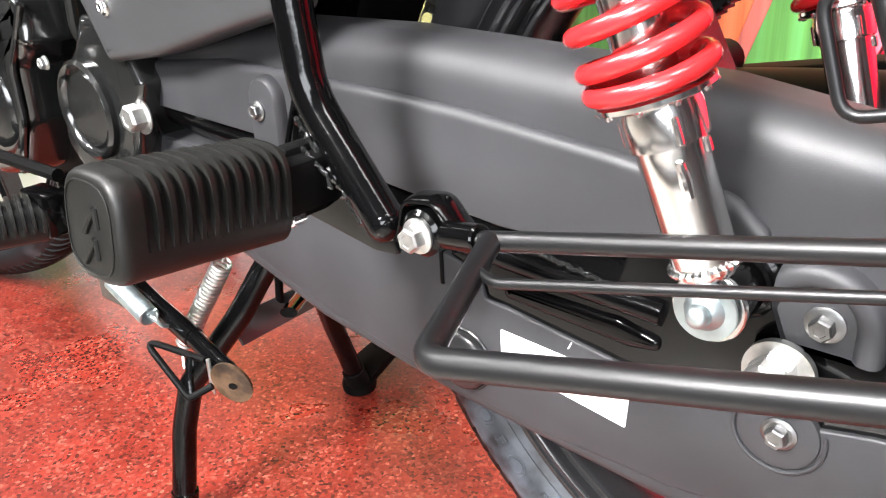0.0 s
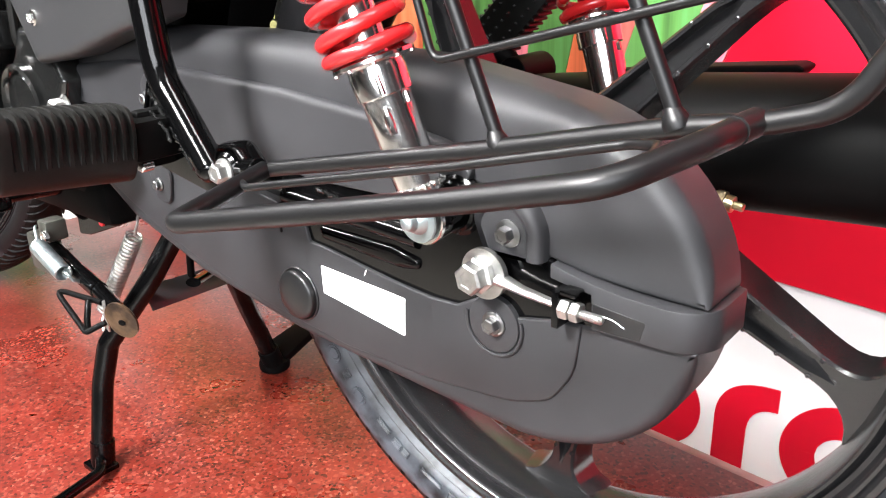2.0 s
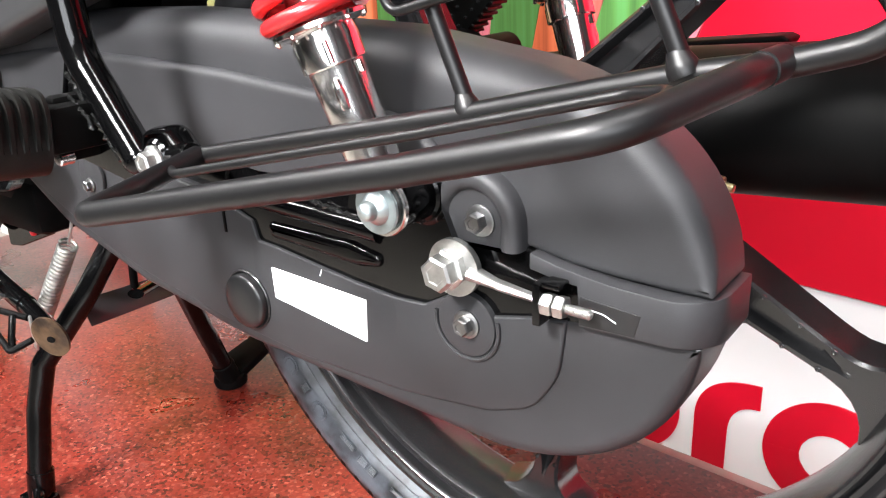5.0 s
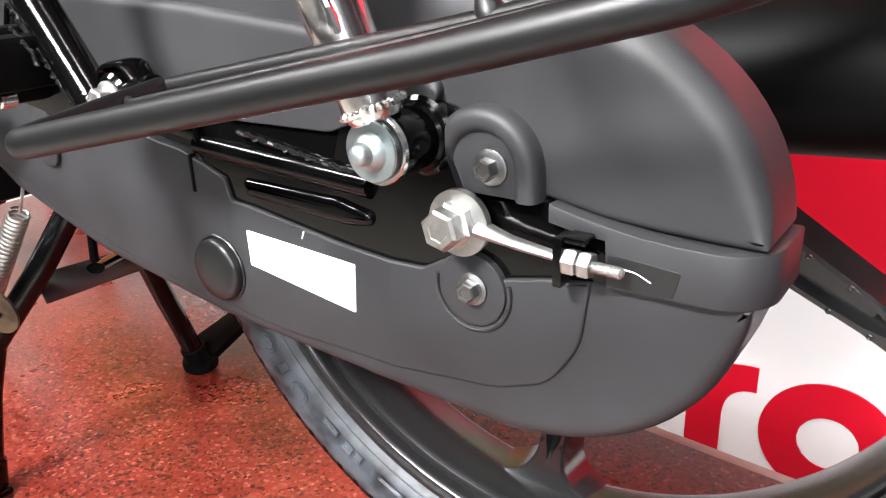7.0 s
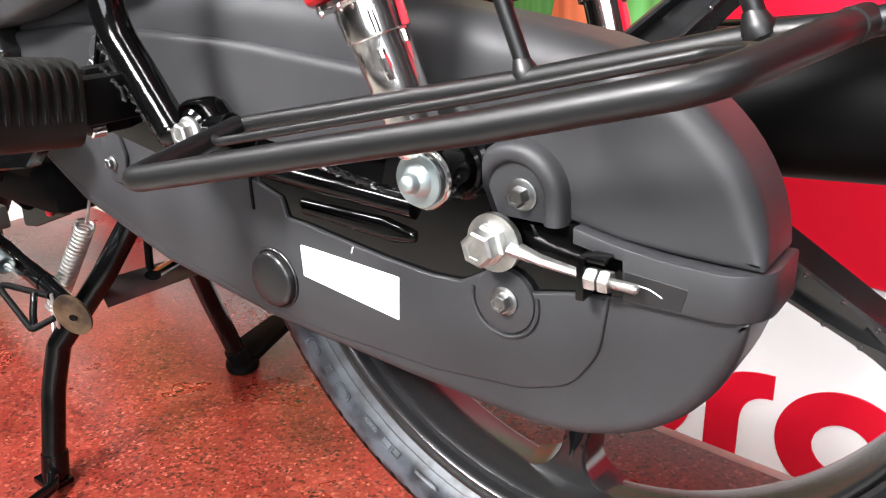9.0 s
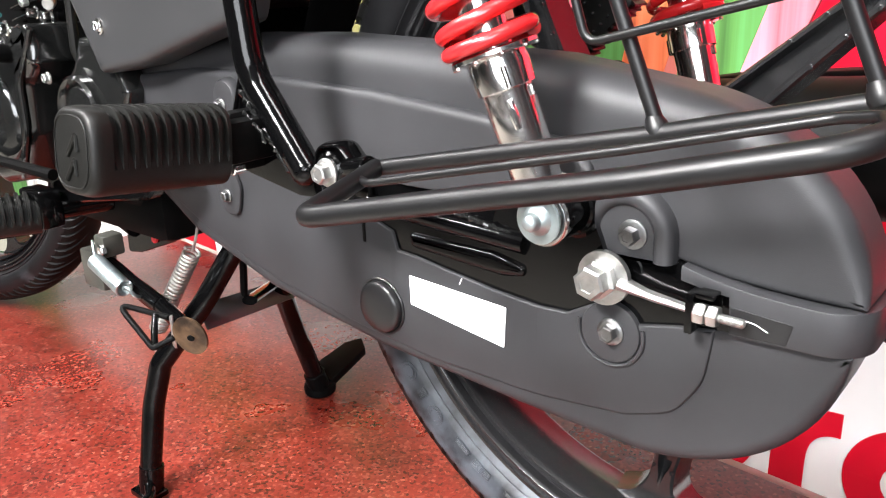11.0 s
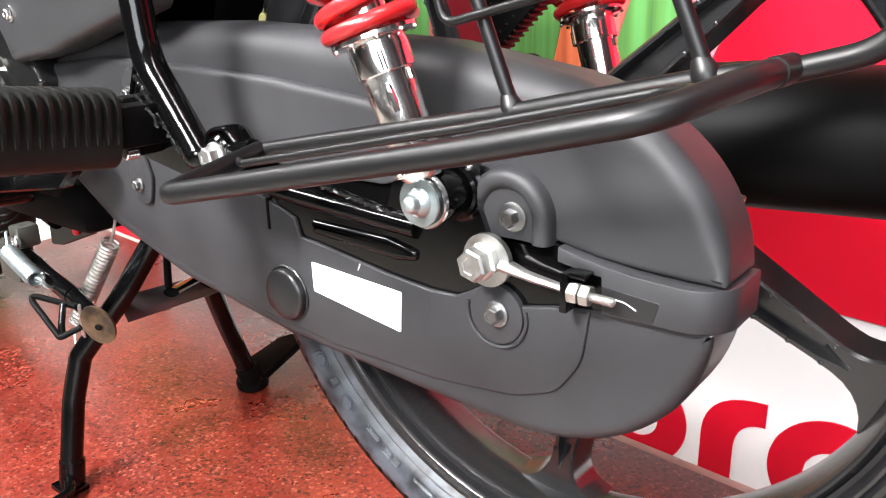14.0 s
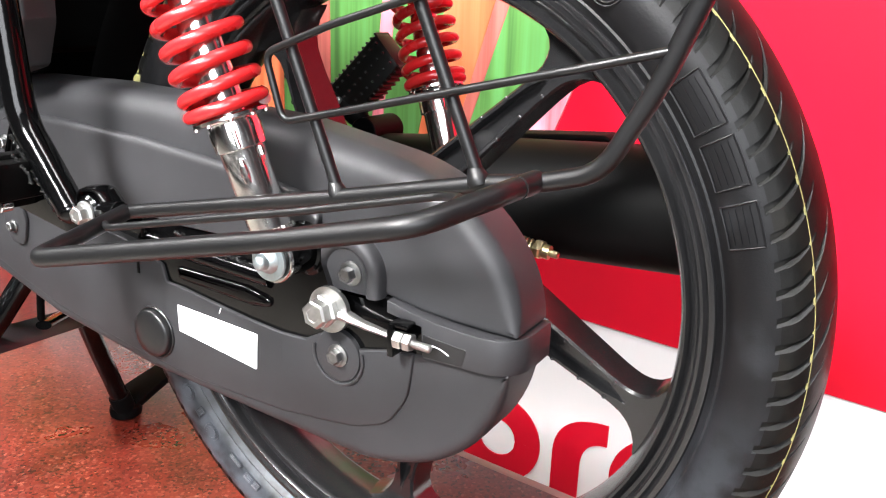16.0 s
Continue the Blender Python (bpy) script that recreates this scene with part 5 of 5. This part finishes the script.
# side stand, folded
ss = part("side_stand", tube(bend([(-0.545, -0.130, 0.262), (-0.48, -0.138, 0.2535), (-0.41, -0.148, 0.250), (-0.345, -0.160, 0.246)], 0.05), [0.0085] * 9 + [0.0075] * 7, 14), GLOSS, bike, "gloss black side stand, folded up")
foot = lathe([(0, 0.0), (0.0150, 0.0), (0.0162, 0.001), (0.0162, 0.003), (0, 0.0035)], (0, 0, 0), (0, -1, 0), 32)
foot.transform(Matrix.Translation((-0.342, -0.163, 0.247)) @ Matrix.Rotation(radians(22), 4, "Z") @ Matrix.Rotation(radians(10), 4, "X") @ Matrix.Diagonal((1.0, 1, 1.12, 1)))
part("foot_pad", foot, BRONZE, ss, "worn steel foot pad")
part("pad_bracket", plate3([(-0.3635, -0.1670, 0.2595), (-0.3585, -0.1680, 0.2625), (-0.3590, -0.1680, 0.2315), (-0.3640, -0.1672, 0.233)], 0.002), ZINC, ss, "bright worn steel bracket edge")
part("pad_hole", cyl((-0.338, -0.1665, 0.246), (-0.3375, -0.1672, 0.2458), 0.0032, 12), BLACK, ss)
part("lever_loop", tube(bend([(-0.365, -0.168, 0.258), (-0.426, -0.181, 0.2605), (-0.360, -0.189, 0.239), (-0.350, -0.175, 0.246)], 0.004), 0.0026, 10), BLACK, ss)
part("pad_tongue", tube(bend([(-0.372, -0.176, 0.262), (-0.366, -0.183, 0.248), (-0.362, -0.186, 0.24)], 0.006), 0.003, 8, flat=0.6), GLOSS, ss)
part("return_spring", helix((-0.504, -0.157, 0.2765), (-0.451, -0.160, 0.2615), 0.0072, 0.0013, 25, 6, 16), BLUEZINC, ss, "zinc side stand return spring")
part("upper_hook", tube(bend([(-0.504, -0.157, 0.2765), (-0.515, -0.152, 0.292), (-0.530, -0.145, 0.289)], 0.006), 0.0013, 6), BLUEZINC, ss)
part("lower_hook", tube(bend([(-0.451, -0.160, 0.2615), (-0.441, -0.162, 0.2655), (-0.437, -0.158, 0.2570), (-0.441, -0.150, 0.2520)], 0.006), 0.0018, 6), BLUEZINC, ss)
part("switch_body", join(box((-0.575, -0.14, 0.232), (-0.535, -0.12, 0.272), 0.003), box((-0.535, -0.142, 0.272), (-0.515, -0.12, 0.294), 0.003)), GREYPL, ss, "grey cast stand bracket")
part("stand_bracket", slab([(-0.62, 0.29, 0.004), (-0.56, 0.325, 0.004), (-0.47, 0.33, 0.006), (-0.510, 0.296, 0.006), (-0.530, 0.264, 0.006), (-0.598, 0.240, 0.004), (-0.625, 0.236, 0.004)], -0.062, -0.056, 0.001, 1), GLOSS, ss, "black stand bracket")
bolt(ss, (-0.515, -0.142, 0.281), OUT, 0.010, 0.005, 0.0, CHROME, "stand_bolt")
part("red_stopper", cyl((-0.561, -0.0605, 0.263), (-0.561, -0.0655, 0.263), 0.0045, 12), REDPLASTIC, ss, "small red rubber dot")

# front wheel, turned a little, with fork leg and drum
FW = V(-1.285, 0.01, 0.302)
TURN_M = Matrix.Translation(FW) @ Matrix.Rotation(radians(18), 4, "Z") @ Matrix.Translation(-FW)


def turned(bm):
    bm.transform(TURN_M)
    return bm


front = part("front_wheel", turned(wheel_rim(FW)), ALLOY, bike, "black alloy front wheel")
part("tyre", turned(wheel_tyre(FW, 108, 0.3005)), FRONT_TYRE, front, "black front tyre", True, 30).data.materials.append(TREAD)
for a in SPOKES:
    part("spoke", turned(spoke(a + 20, FW)), ALLOY, front, "", True, 25)
part("drum", turned(lathe([(0, -0.06), (0.03, -0.06), (0.07, -0.045), (0.075, 0.04), (0, 0.05)], FW, (0, 1, 0), 36)), ALLOY, front)
part("axle_bolt", turned(join(cyl(FW + V(0, -0.06, 0), FW + V(0, -0.12, 0), 0.011, 6), cyl(FW + V(0, -0.085, 0), FW + V(0, -0.105, 0), 0.02, 16))), CHROME, front, "chrome axle end")
fork = part("fork_leg", turned(join(tube([FW + V(0, -0.1, 0.0), FW + V(0.13, -0.1, 0.5)], 0.024, 20), cyl(FW + V(0, -0.115, 0), FW + V(0, -0.075, 0), 0.03, 20))), BLACK, bike, "black telescopic fork leg")
part("fork_leg", turned(tube([FW + V(0, 0.1, 0.0), FW + V(0.13, 0.1, 0.5)], 0.024, 20)), BLACK, bike)
part("brake_cable", tube(bend([(-1.2, -0.14, 0.3), (-1.0, -0.13, 0.315), (-0.85, -0.1, 0.36), (-0.82, -0.1, 0.45)], 0.05), 0.004, 10), BLACK, bike)
part("brake_rod", tube([(-1.25, -0.15, 0.33), (-0.95, -0.12, 0.335)], 0.0035, 10), CHROME, front)
part("brake_lever_arm", turned(join(box(FW + V(0.01, -0.15, -0.03), FW + V(0.05, -0.125, 0.05), 0.006), cyl(FW + V(0.03, -0.12, 0.03), FW + V(0.03, -0.165, 0.03), 0.013, 12), cyl(FW + V(0.02, -0.12, -0.02), FW + V(0.02, -0.16, -0.02), 0.011, 6))), CHROME, front, "bright metal brake arm")

# small marks
dot = AX + V(0.281 * math.cos(radians(152.5)), -0.0392, 0.281 * math.sin(radians(152.5)))
part("yellow_dot", cyl(dot, dot + V(0, -0.0012, 0), 0.0055, 16), YELLOW, rear, "yellow balance dot")
part("scuff", tube([(-0.1135, YC + 0.0010, 0.3190), (-0.1115, YC + 0.0010, 0.3235)], 0.0004, 6), STICKER, case_l, "pale scuff beside the label")
part("film_scratch", tube(bend([(0.081, YC - 0.0027, 0.3435), (0.088, YC - 0.0027, 0.3428), (0.0945, YC - 0.0027, 0.3398)], 0.01), 0.0003, 6), STICKER, case_l, "pale scratch on the film")
